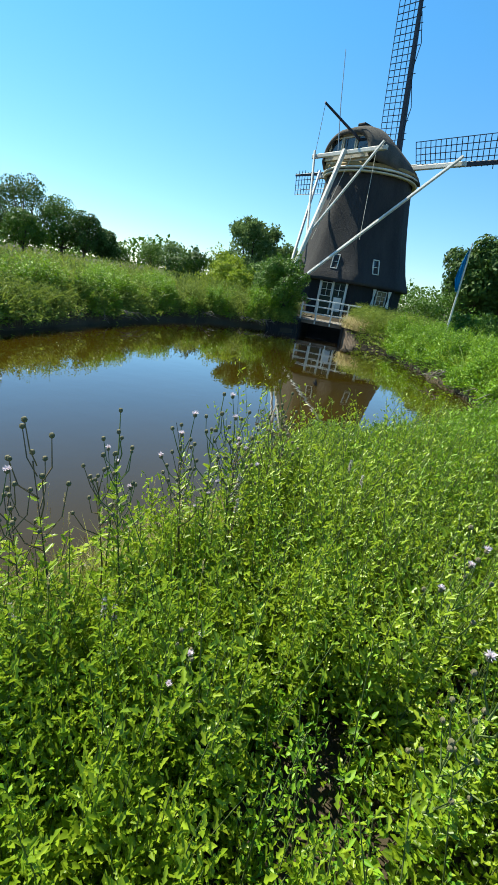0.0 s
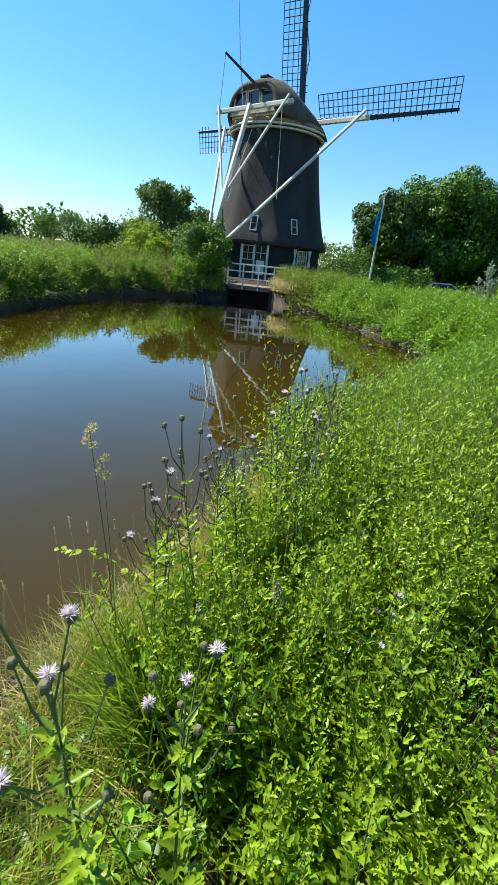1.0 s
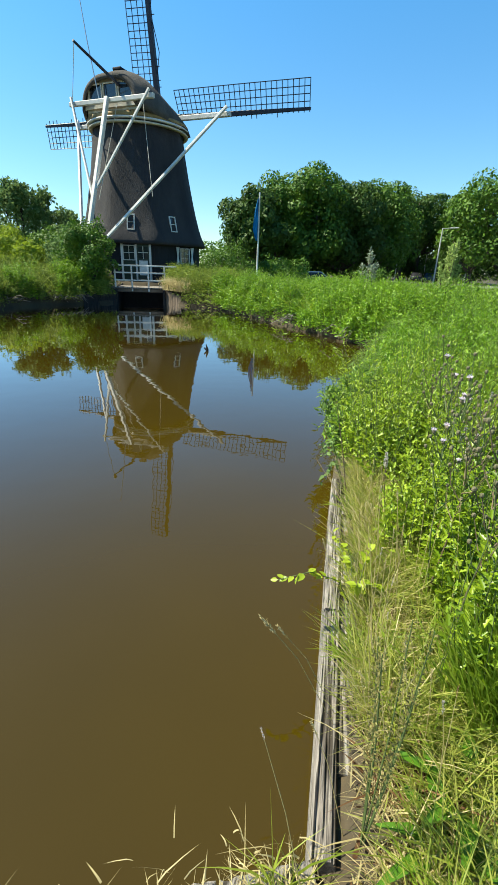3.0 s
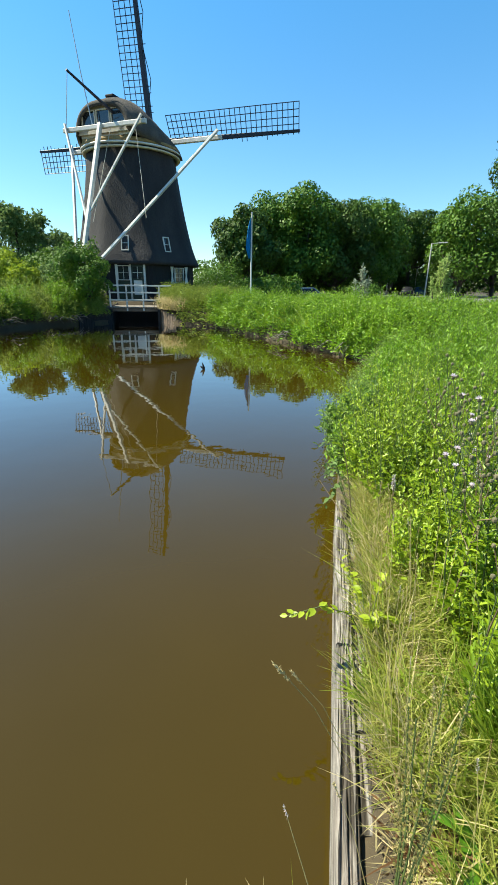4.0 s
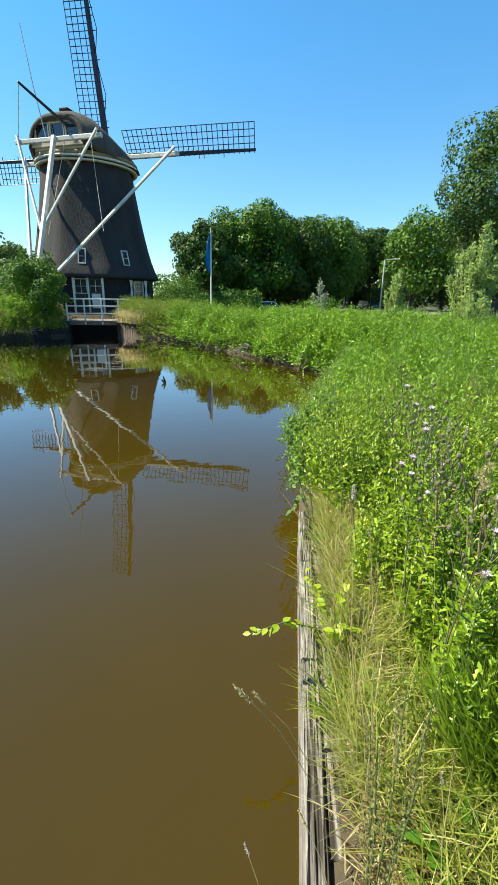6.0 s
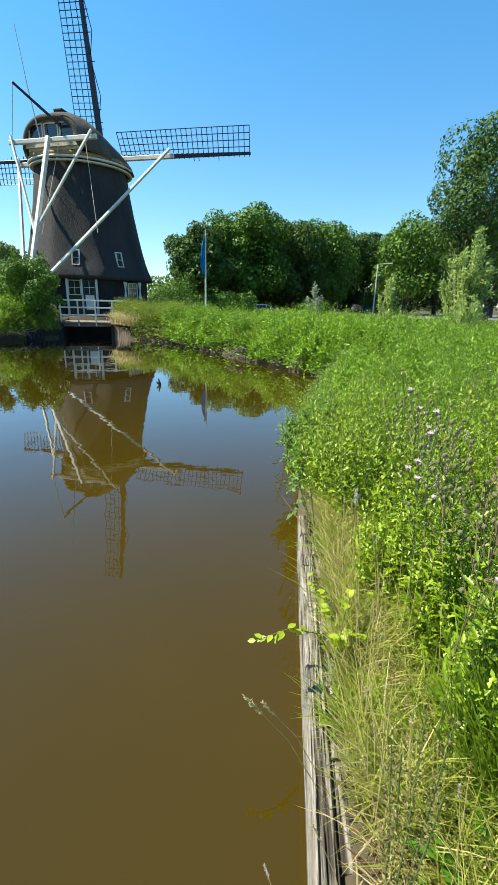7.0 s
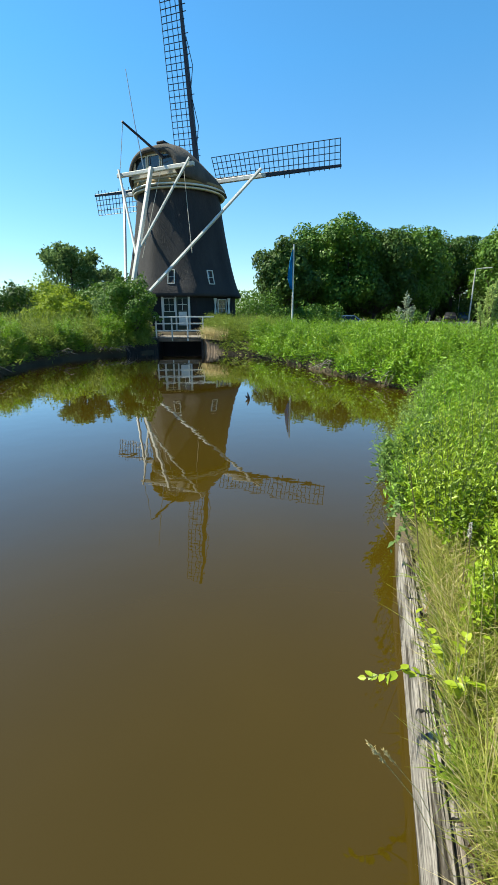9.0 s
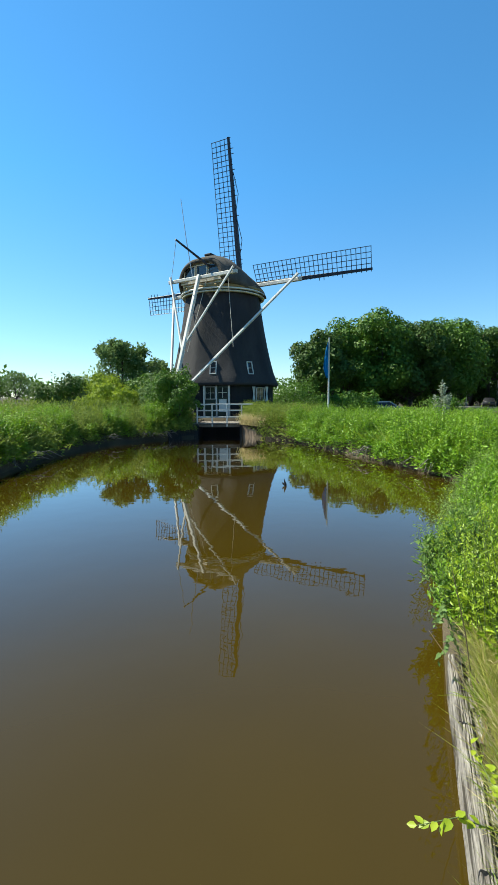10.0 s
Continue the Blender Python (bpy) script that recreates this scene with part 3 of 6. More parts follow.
    part("ridge_board", bm, M_TAR, cap, "dark ridge cover")
    # rear gable with its row of windows
    gm = Matrix((SIDE, -FWD, UP)).transposed().to_4x4()
    gable = Matrix.Translation(at_cap(-2.58, 0, 10.72)) @ gm
    bm = bmesh.new()
    prof = [(-1.72, -0.75), (1.72, -0.75), (1.66, 0.25), (1.25, 0.72), (0.5, 0.92), (-0.5, 0.92), (-1.25, 0.72), (-1.66, 0.25)]
    a = [bm.verts.new(gable @ Vector((x, 0.0, z))) for x, z in prof]
    b = [bm.verts.new(gable @ Vector((x, -0.12, z))) for x, z in prof]
    bm.faces.new(a)
    bm.faces.new(b[::-1])
    for k in range(8):
        bm.faces.new((a[k], a[(k + 1) % 8], b[(k + 1) % 8], b[k]))
    part("gable", bm, M_CREAM, cap, "white boarded gable")
    for x in (-1.03, 0.0, 1.03):
        framed_window(cap, gable @ Matrix.Translation((x, 0.05, 0.12)), 0.96, 0.94, 1, 1, 0.03, 0.06, M_CREAM)
    bm = bmesh.new()
    block(bm, gable @ Matrix.Translation((0, 0.12, -0.48)), (3.7, 0.10, 0.26), 0.1)
    part("sill_board", bm, M_GREYWHITE, cap)
    bm = bmesh.new()
    for k in range(7):
        block(bm, gable @ Matrix.Translation((-1.5 + 0.5 * k, 0.02, -0.9)), (0.34, 0.10, 0.28), 0.1)
    part("cornice_blocks", bm, M_OCHRE, cap)
    # tail: two cross beams, tail pole and braces
    zs, zl = 10.35, 10.22
    foot = at_cap(-6.35, 0, 1.15)
    top = at_cap(-3.15, 0.15, 10.35)

    def on_tail(z):
        return top + (foot - top) * ((top.z - z) / (top.z - foot.z))

    bm = bmesh.new()
    beam(bm, at_cap(-3.0, -2.6, zs), at_cap(-3.0, 3.1, zs), 0.20, 0.23)
    part("short_cross_beam", bm, M_GREYWHITE, mill)
    bm = bmesh.new()
    beam(bm, at_cap(0.5, -5.3, zl), at_cap(0.5, 6.05, zl), 0.22, 0.25)
    part("long_cross_beam", bm, M_GREYWHITE, mill)
    bm = bmesh.new()
    beam(bm, top + UP * 0.1, foot, 0.24, 0.24, FWD)
    part("tail_pole", bm, M_GREYWHITE, mill)
    for v in (-1, 1):
        bm = bmesh.new()
        beam(bm, at_cap(-3.12, 2.9 if v > 0 else -2.4, zs + 0.30), on_tail(5.4 if v < 0 else 5.8) + SIDE * v * 0.1, 0.115, 0.13, FWD)
        part("short_brace", bm, M_WHITE, mill)
        bm = bmesh.new()
        beam(bm, at_cap(0.38, 5.85 if v > 0 else -5.05, zl + 0.35), on_tail(2.1) + SIDE * v * 0.16, 0.145, 0.16, FWD)
        part("long_brace", bm, M_WHITE, mill)
    # hoisting pole, lightning rod, ropes
    bm = bmesh.new()
    tube(bm, [at_cap(-2.3, 0.75, 10.95), at_cap(-5.5, 0.15, 12.1)], [0.09, 0.06], 8)
    part("hoisting_pole", bm, M_NAVY, mill)
    bm = bmesh.new()
    tube(bm, [at_cap(-3.0, -0.5, 10.4), at_cap(-3.2, -0.85, 13.0), at_cap(-3.3, -1.15, 15.6)], [0.035, 0.03, 0.02], 6)
    part("lightning_rod", bm, M_STEEL, mill)
    for p, q in ((at_cap(-5.45, 0.15, 12.05), at_cap(-3.0, -2.45, 10.35)), (at_cap(-3.0, 2.4, 10.2), on_tail(3.0) + SIDE * 3.55 + FWD * 1.45 + UP * 2.4), (at_cap(-3.0, 0.7, 10.2), on_tail(5.2) + SIDE * 0.4)):
        bm = bmesh.new()
        mid = (p + q) / 2 - UP * 0.05
        tube(bm, [p, mid, q], 0.016, 5)
        part("rope", bm, M_ROPE, mill)
    # sails on a shaft that rises a little towards the poll end
    hub = at_cap(2.95, -0.18, 11.05)
    tilt = radians(10.5)
    axis = FWD * math.cos(tilt) + UP * math.sin(tilt)
    up_s = UP * math.cos(tilt) - FWD * math.sin(tilt)
    bm = bmesh.new()
    tube(bm, [hub - axis * 1.4, hub - axis * 0.35, hub - axis * 0.35, hub + axis * 0.5], [0.22, 0.22, 0.42, 0.42], 12)
    part("wind_shaft", bm, M_NAVY, mill)
    length, bar_step = 10.3, 0.345
    bar_mesh, ledge_mesh = None, None
    for q in range(4):
        a = math.pi / 2 * q + radians(1.0)
        out = SIDE * math.sin(a) + up_s * math.cos(a)          # along the stock
        acr = -SIDE * math.cos(a) + up_s * math.sin(a)         # towards the lattice side
        shift = axis * (0.22 if q % 2 else -0.22)
        org = hub + shift
        bm = bmesh.new()
        s_w = out.cross(axis).normalized()
        rings = []
        for r, w in ((0.0, 0.17), (length * 0.35, 0.15), (length * 0.7, 0.115), (length, 0.08)):
            rings.append([bm.verts.new(org + out * r + s_w * x * w + axis * y * w) for x, y in ((-0.8, -1), (0.8, -1), (1, -0.8), (1, 0.8), (0.8, 1), (-0.8, 1), (-1, 0.8), (-1, -0.8))])
        for r0, r1 in zip(rings, rings[1:]):
            for k in range(8):
                bm.faces.new((r0[k], r0[(k + 1) % 8], r1[(k + 1) % 8], r1[k]))
        bm.faces.new(rings[0])
        bm.faces.new(rings[-1])
        sail = part("sail", bm, M_NAVY, mill, "dark blue stock with bare lattice")
        bars = int((length - 1.25) / bar_step)
        for k in range(bars + 1):
            r = length - 0.06 - k * bar_step
            twist = -radians(3 + 16 * k / bars)
            ac = acr * math.cos(twist) + axis * math.sin(twist)
            bm = bmesh.new()
            stub = 0.17 + 0.16 * (noise.noise((k * 3.7, q * 5.1, 1.0)) > 0.1)
            beam(bm, org + out * r - ac * stub, org + out * r + ac * 1.47, 0.038, 0.045, axis, 0.1)
            part("sail_bar", bm, M_NAVY, sail)
        for j in range(1, 5):
            bm = bmesh.new()
            pts = []
            for k in [*range(0, bars, 3), bars]:
                twist = -radians(3 + 16 * k / bars)
                ac = acr * math.cos(twist) + axis * math.sin(twist)
                pts.append(org + out * (length - 0.06 - k * bar_step) + ac * (1.45 * j / 4))
            tube(bm, pts, 0.026, 5)
            part("hem_lath", bm, M_NAVY, sail)
        # rope and board stubs on the leading side
        for k0 in (2.2, 5.4) if q == 0 else ():
            bm = bmesh.new()
            p0 = org + out * k0 - acr * 0.15
            tube(bm, [p0, p0 + out * 1.1 - acr * 0.30, p0 + out * 2.6 - acr * 0.02], 0.026, 5)
            part("sail_rope", bm, M_NAVY, sail)
    return mill


build_mill()


# ---- foot bridge and bank walls before the mill ----
def build_bridge():
    br = tagged(empty("footbridge", (-1.7, 26.4, 0.7)), "small white railed wooden footbridge over the mill race", "bridge")
    deck = 0.74
    for k in range(14):
        bm = bmesh.new()
        block(bm, Matrix.Translation((-1.7, 25.45 + 0.15 * k, deck - 0.03)), (3.3, 0.14, 0.05))
        part("plank", bm, M_WOOD, br)
    for y in (25.5, 27.4):
        bm = bmesh.new()
        beam(bm, (-3.4, y, deck - 0.15), (0.0, y, deck - 0.15), 0.14, 0.18)
        part("girder", bm, M_OLDWOOD, br)
        if y > 26:
            continue
        for x in (-3.02, -2.15, -1.28, -0.42):
            bm = bmesh.new()
            beam(bm, (x, y - 0.06, deck - 0.2), (x, y - 0.06, deck + 1.08), 0.075, 0.075, (0, 1, 0))
            part("post", bm, M_WHITE, br)
        for z, x0, x1, hh in ((1.10, -3.15, 0.22, 0.07), (0.74, -3.1, -0.35, 0.07), (0.36, -3.1, -0.35, 0.07)):
            bm = bmesh.new()
            beam(bm, (x0, y, deck + z), (x1, y, deck + z), 0.045, hh)
            part("rail", bm, M_WHITE, br)
    return br


build_bridge()


def bank_wall(name, a, b, n, top, lean, label, material):
    """A row of upright planks that holds the bank."""
    wall = tagged(empty(name, ((a[0] + b[0]) / 2, (a[1] + b[1]) / 2, 0)), label, "retaining wall", kind="structure")
    a, b = Vector((*a, 0)), Vector((*b, 0))
    d = (b - a).normalized()
    out = d.cross(UP)
    rng = random.Random(5)
    for k in range(n):
        p = a + (b - a) * ((k + 0.5) / n)
        h = top * (1 - 0.35 * k / n) + rng.uniform(-0.04, 0.04)
        bm = bmesh.new()
        beam(bm, p - UP * 0.5 + out * lean * 0.3, p + UP * h, (b - a).length / n - 0.012, 0.06, out)
        part("plank", bm, material, wall)
    return wall


bank_wall("bank_wall_east", (-0.42, 25.15), (0.45, 24.05), 10, 0.62, 0.3, "weathered plank wall holding the bank beside the bridge", M_OLDWOOD)
bank_wall("bank_wall_west", (-4.4, 23.55), (-2.95, 24.65), 14, 0.55, 0.2, "dark plank wall holding the bank under the elder bush", M_TAR)
for nm, x in (("race_wall_east", -0.47), ("race_wall_west", -2.98)):
    bm = bmesh.new()
    beam(bm, (x, 24.9, 0.1), (x, 28.3, 0.1), 0.12, 1.1)
    tagged(part(nm, bm, M_TAR), "tarred timber side of the mill race", "wall", kind="structure")


# black boards added across the race to stand in for the shade under the deck
bm = bmesh.new()
for k in range(12):
    block(bm, Matrix.Translation((-2.85 + 0.205 * k, 27.75, 0.15)), (0.204, 0.06 + 0.012 * (k % 2), 1.0))
tagged(part("race_shade_boards", bm, M_TAR), "black boards added for the dark shade in the mill race under the bridge", "gate", kind="structure")


# ---- broken stake in the pond ----
def build_stake():
    s = tagged(empty("broken_stake", (0.92, 11.0, 0)), "dark broken stake standing out of the water", "stake")
    bm = bmesh.new()
    tube(bm, [(0.94, 11.0, -0.5), (0.93, 11.0, 0.04), (0.90, 11.0, 0.17)], [0.03, 0.033, 0.008], 7)
    part("post", bm, M_TAR, s)
    bm = bmesh.new()
    tube(bm, [(0.93, 11.0, 0.0), (0.87, 11.0, 0.06), (0.85, 11.0, 0.09)], [0.02, 0.022, 0.008], 6)
    part("splinter", bm, M_TAR, s)


build_stake()


# ---- flagpole ----
def build_flag():
    base = Vector((4.89, 26.8, float(ground_z(4.89, 26.8))))
    fp = tagged(empty("flagpole", base), "white flagpole with a limp blue flag", "flagpole")
    bm = bmesh.new()
    tube(bm, [base - UP * 0.1, base + UP * 2.5, Vector((4.89, 26.8, 5.72))], [0.06, 0.05, 0.035], 10)
    part("pole", bm, M_GREYWHITE, fp)
    bm = bmesh.new()
    tube(bm, [Vector((4.89, 26.8, 5.72)), Vector((4.89, 26.8, 5.80))], [0.05, 0.03], 8)
    part("finial", bm, M_STEEL, fp)
    bm = bmesh.new()
    grid = []
    for i in range(15):
        f = i / 14
        row = []
        wide = 0.07 + 0.22 * math.sin(min(1, f * 1.25) * math.pi * 0.55) * (1 - 0.75 * max(0, f - 0.72) / 0.28)
        for j in range(9):
            g = j / 8
            row.append(bm.verts.new((4.84 - wide * g, 26.8 + 0.07 * math.sin(g * 14 + f * 4) * (0.3 + g), 5.62 - 2.25 * f - 0.25 * g * (1 - f))))
        grid.append(row)
    for i in range(14):
        for j in range(8):
            bm.faces.new((grid[i][j], grid[i][j + 1], grid[i + 1][j + 1], grid[i + 1][j]))
    bmesh.ops.solidify(bm, geom=bm.faces[:], thickness=0.006)
    part("flag", bm, M_FLAG, fp, "limp blue cloth", True)


build_flag()


# ---- car park: road, lamps, cars ----
bm = bmesh.new()
ring = [(26, 50), (40, 47), (70, 52), (75, 76), (34, 76), (26, 66)]
lo = [bm.verts.new((x, y, float(ground_z(x, y)) - 0.1)) for x, y in ring]
hi = [bm.verts.new((x, y, 0.42)) for x, y in ring]
bm.faces.new(hi)
for k in range(6):
    bm.faces.new((lo[k], lo[(k + 1) % 6], hi[(k + 1) % 6], hi[k]))
tagged(part("road", bm, M_ROAD), "pale asphalt of the car park behind the hedge", "road", kind="structure")


def street_lamp(x, y, top, arm, ang):
    z0 = 0.3
    lamp = tagged(empty("street_lamp", (x, y, z0)), "slim grey steel street lamp beside the car park", "street lamp", "car park lamps")
    bm = bmesh.new()
    tube(bm, [(x, y, z0), (x, y, (z0 + top) / 2), (x, y, top)], [0.11, 0.09, 0.07], 8)
    part("pole", bm, M_GREYWHITE, lamp)
    dx, dy = math.cos(ang), math.sin(ang)
    bm = bmesh.new()
    tube(bm, [(x, y, top - 0.03), (x + dx * arm * 0.5, y + dy * arm * 0.5, top + 0.06)], [0.04, 0.04], 6)
    part("arm", bm, M_STEEL, lamp)
    bm = bmesh.new()
    beam(bm, (x + dx * arm * 0.45, y + dy * arm * 0.45, top + 0.06), (x + dx * arm, y + dy * arm, top + 0.10), 0.26, 0.12)
    part("lamp_head", bm, M_GREYWHITE, lamp)


street_lamp(35.8, 60, 7.5, 2.0, -0.5)
street_lamp(45.2, 67, 6.3, -1.9, -0.5)
street_lamp(37.4, 75, 4.9, 1.6, -0.5)
street_lamp(43.2, 76, 5.0, -1.6, -0.5)


def car(x, y, z, heading, paint, label):
    """A parked car: body with cabin, windows, wheels."""
    c = tagged(empty("car", (x, y, z)), label, "car", "parked cars")
    m = Matrix.Translation((x, y, z)) @ Matrix.Rotation(heading, 4, "Z")
    side = [(-2.1, 0.30), (-2.15, 0.75), (-1.9, 0.92), (-1.45, 1.42), (0.35, 1.46), (1.0, 0.96), (1.9, 0.82), (2.1, 0.6), (2.1, 0.30)]
    bm = bmesh.new()
    rows = [[bm.verts.new(m @ Vector((px, sy * (0.86 if pz < 1.0 else 0.70), pz))) for px, pz in side] for sy in (-1, 1)]
    bm.faces.new(rows[0])
    bm.faces.new(rows[1][::-1])
    for k in range(9):
        bm.faces.new((rows[0][k], rows[0][(k + 1) % 9], rows[1][(k + 1) % 9], rows[1][k]))
    bmesh.ops.bevel(bm, geom=bm.edges[:], offset=0.06, segments=2, affect="EDGES")
    part("body", bm, paint, c, "", True)
    for sy in (-1, 1):
        bm = bmesh.new()
        v = [(-1.62, 0.98), (-1.32, 1.36), (0.28, 1.38), (0.80, 0.98)]
        vs = [bm.verts.new(m @ Vector((px, sy * (0.875 - 0.16 * (pz - 0.96) / 0.46), pz))) for px, pz in v]
        bm.faces.new(vs)
        bmesh.ops.solidify(bm, geom=bm.faces[:], thickness=0.02)
        part("side_window", bm, M_GLASS, c)
        for wx in (-1.3, 1.3):
            bm = bmesh.new()
            tube(bm, [m @ Vector((wx, sy * 0.70, 0.32)), m @ Vector((wx, sy * 0.89, 0.32))], [0.32, 0.32], 16)
            wheel = part("wheel", bm, M_RUBBER, c)
            bm = bmesh.new()
            tube(bm, [m @ Vector((wx, sy * 0.87, 0.32)), m @ Vector((wx, sy * 0.90, 0.32))], [0.20, 0.18], 12)
            part("rim", bm, M_STEEL, wheel)
    bm = bmesh.new()
    vs = [bm.verts.new(m @ Vector(p)) for p in ((0.42, -0.62, 1.43), (0.42, 0.62, 1.43), (1.00, 0.72, 0.99), (1.00, -0.72, 0.99))]
    bm.faces.new(vs)
    bmesh.ops.solidify(bm, geom=bm.faces[:], thickness=0.03)
    part("windscreen", bm, M_GLASS, c)


car(13.2, 42.5, 0.28, 0.15, M_CAR[0], "dark blue car parked behind the tall bank herbs")
for k, (cx, cy) in enumerate(((38.6, 70), (41.4, 71), (44.2, 71.5), (47.2, 72))):
    car(cx, cy, 0.42, 1.05 + 0.05 * k, M_CAR[(2, 0, 2, 1)[k]], ("near-black", "dark blue", "near-black", "silver")[k] + " car parked under dark trees")

M_BUSH = leafy("bush_leaves", (0.055, 0.115, 0.022), (0.125, 0.225, 0.040), (0.24, 0.34, 0.08), 0.40, 0.5, patch=0.8, spec=0.25)

# ---- trees and shrubs ----
def crown(rng, centre, radii, leaf, count, lumps, shape=DIAMOND, faces=DIAMOND_F, lump_size=0.42, shoots=0.14):
    """Leaves on many overlapping lumps that fill an uneven crown, with shoots that break its outline."""
    d = unit(rng.normal(size=(lumps, 3)))
    d[:, 2] = np.where(d[:, 2] < -0.6, -d[:, 2], d[:, 2])
    rad = np.array(radii)
    lc = np.array(centre) + d * rad * (0.50 + 0.36 * rng.random((lumps, 1)))
    lr = rad.mean() * lump_size * (0.55 + 0.75 * rng.random(lumps))
    which = rng.choice(lumps, count, p=lr ** 2 / (lr ** 2).sum())
    o = unit(rng.normal(size=(count, 3)) + 0.7 * d[which])
    p = lc[which] + o * (lr[which] * (0.70 + 0.34 * rng.random(count) ** 0.6))[:, None] * np.array((1, 1, 0.85))
    kind = rng.random(count)
    fill = unit(rng.normal(size=(count, 3))) * (rng.random((count, 1)) ** 0.4) * rad * 0.78
    p = np.where((kind < 0.22)[:, None], np.array(centre) + fill, p)
    # shoots: sprays that start inside a lump and reach out past it
    ns = max(12, lumps)
    si = rng.integers(0, lumps, ns)
    sd = unit(d[si] + rng.normal(size=(ns, 3)) * 0.35 + np.array((0, 0, 0.35)))
    ki = rng.integers(0, ns, count)
    f = rng.random(count)
    spray = lc[si[ki]] + sd[ki] * (lr[si[ki]] * (0.7 + 0.75 * f))[:, None] + rng.normal(size=(count, 3)) * (leaf * (1.1 - 0.6 * f))[:, None]
    p = np.where((kind > 1 - shoots)[:, None], spray, p)
    along = rng.normal(size=(count, 3))
    along = along - (along * o).sum(1, keepdims=True) * o * 0.9 + np.array((0, 0, -0.35))
    nrm = o * 1.2 + rng.normal(size=(count, 3)) * 0.55 + np.array((0, 0, 0.25))
    return leaves(p, along, nrm, leaf * (0.6 + 0.8 * rng.random(count)), shape, faces), lc


def tree(name, x, y, height, radius, seed, mat, label, leaf=0.30, count=7000, lumps=42, low=0.25, squash=1.0, category="tree", group="", lump_size=0.42, shoots=0.14):
    rng = np.random.default_rng(seed)
    z0 = float(ground_z(x, y)) - 0.1
    t = tagged(empty(name, (x, y, z0)), label, category, group)
    zc = z0 + height * (low + 1) / 2
    rz = height * (1 - low) / 2
    (v, f), lc = crown(rng, (x, y, zc), (radius, radius * squash, rz), leaf, count, lumps, lump_size=lump_size, shoots=shoots)
    me = np_mesh("crown", v, f, mat)
    ob = new("crown", me)
    ob.parent = t
    ob.matrix_basis = Matrix.Translation((-x, -y, -z0))
    bm = bmesh.new()
    r0 = 0.035 * height
    fork = Vector((x + rng.normal() * 0.1, y, z0 + height * (low + 0.12)))
    tube(bm, [(x, y, z0 - 0.2), (x + 0.02, y, z0 + height * low * 0.5), fork], [r0, r0 * 0.8, r0 * 0.65], 9)
    for k in range(min(9, len(lc))):
        e = Vector(lc[k * 3 % len(lc)])
        m = fork.lerp(e, 0.5) + Vector((0, 0, -0.06 * height))
        tube(bm, [fork, m, e], [r0 * 0.45, r0 * 0.28, r0 * 0.1], 6)
    part("trunk", bm, M_BARK, t, "", True)
    return t


BIG = "large round leafy tree, sunlit above and dark below"
for k, (x, y, h, r, cnt) in enumerate(((8.4, 50, 9.5, 3.5, 14000), (11.7, 54, 11.2, 4.2, 14000), (15.4, 54, 12.7, 5.3, 22000), (20.6, 56, 12.3, 5.0, 18000), (25.2, 58, 12.4, 5.0, 18000),
                                      (29.8, 64, 11.8, 4.6, 14000), (35.8, 82, 14.8, 6.2, 14000), (42.0, 82, 15.4, 6.5, 12000), (44.5, 65, 15.2, 6.0, 16000), (51.0, 66, 14.8, 6.5, 14000), (57.0, 60, 15.0, 6.5, 10000), (11.0, 62, 9.0, 5.0, 4000),
                                      (22.0, 66, 9.0, 6.0, 3000), (16.0, 64, 9.0, 6.0, 3000), (31, 88, 7.0, 5.0, 3000), (38, 90, 7.0, 5.0, 3000), (45, 90, 7.0, 5.0, 3000), (53, 86, 8.0, 6.0, 3000))):
    tree("tree", x, y, h, r, 20 + k, M_TREE if k % 3 else M_TREE2, BIG, 0.34 if k < 5 else 0.46, int(cnt * 0.95) if k < 5 else int(cnt * 0.55), 90, 0.0, group="wood beyond the hedge", lump_size=0.27, shoots=0.0)
for k, (x, y, h, r) in enumerate(((37.5, 74, 13.0, 5.0), (41.5, 76, 13.8, 5.2), (48.5, 76, 15.0, 5.6))):
    tree("tree", x, y, h, r, 145 + k, M_TREE2, BIG, 0.46, 6500, 60, 0.22, group="wood beyond the hedge", lump_size=0.31, shoots=0.0)
tree("tree", 33.0, 78, 15.0, 5.2, 45, M_TREE2, BIG, 0.42, 9000, 90, 0.0, group="wood beyond the hedge", lump_size=0.27, shoots=0.0)
# dark-leaved shrubs added to fill bright gaps with the shade beneath the crowns
for k, (x, y, h, r) in enumerate(((9.5, 56, 3.5, 2.6), (14, 58, 3.6, 3.0), (19, 60, 3.6, 3.0), (24, 62, 3.6, 3.0), (28, 66, 3.4, 2.8), (31, 79, 4.6, 3.4), (37, 81, 4.8, 3.6), (43, 81, 4.8, 3.6), (49, 81, 5.0, 3.6), (43.5, 70, 4.6, 3.4), (49.5, 71, 5.0, 4.0), (55, 68, 5.0, 4.0), (40, 79, 5.0, 3.6))):
    tree("undergrowth", x, y, h, r, 150 + k, M_TREE2, "dark undergrowth added for the shade beneath the wood", 0.34, 2600, 30, 0.0, category="shrub", group="wood undergrowth", shoots=0.0)
tree("tree", 29.9, 34.5, 17.2, 3.7, 51, M_TREE2, "tall slender tree with a ragged crown", 0.26, 15000, 60, 0.12, lump_size=0.34, shoots=0.0)
tree("tree", 36.5, 39.0, 12.0, 4.4, 52, M_TREE, "leafy tree beside the tall one", 0.26, 12000, 50, 0.05, lump_size=0.34, shoots=0.05)


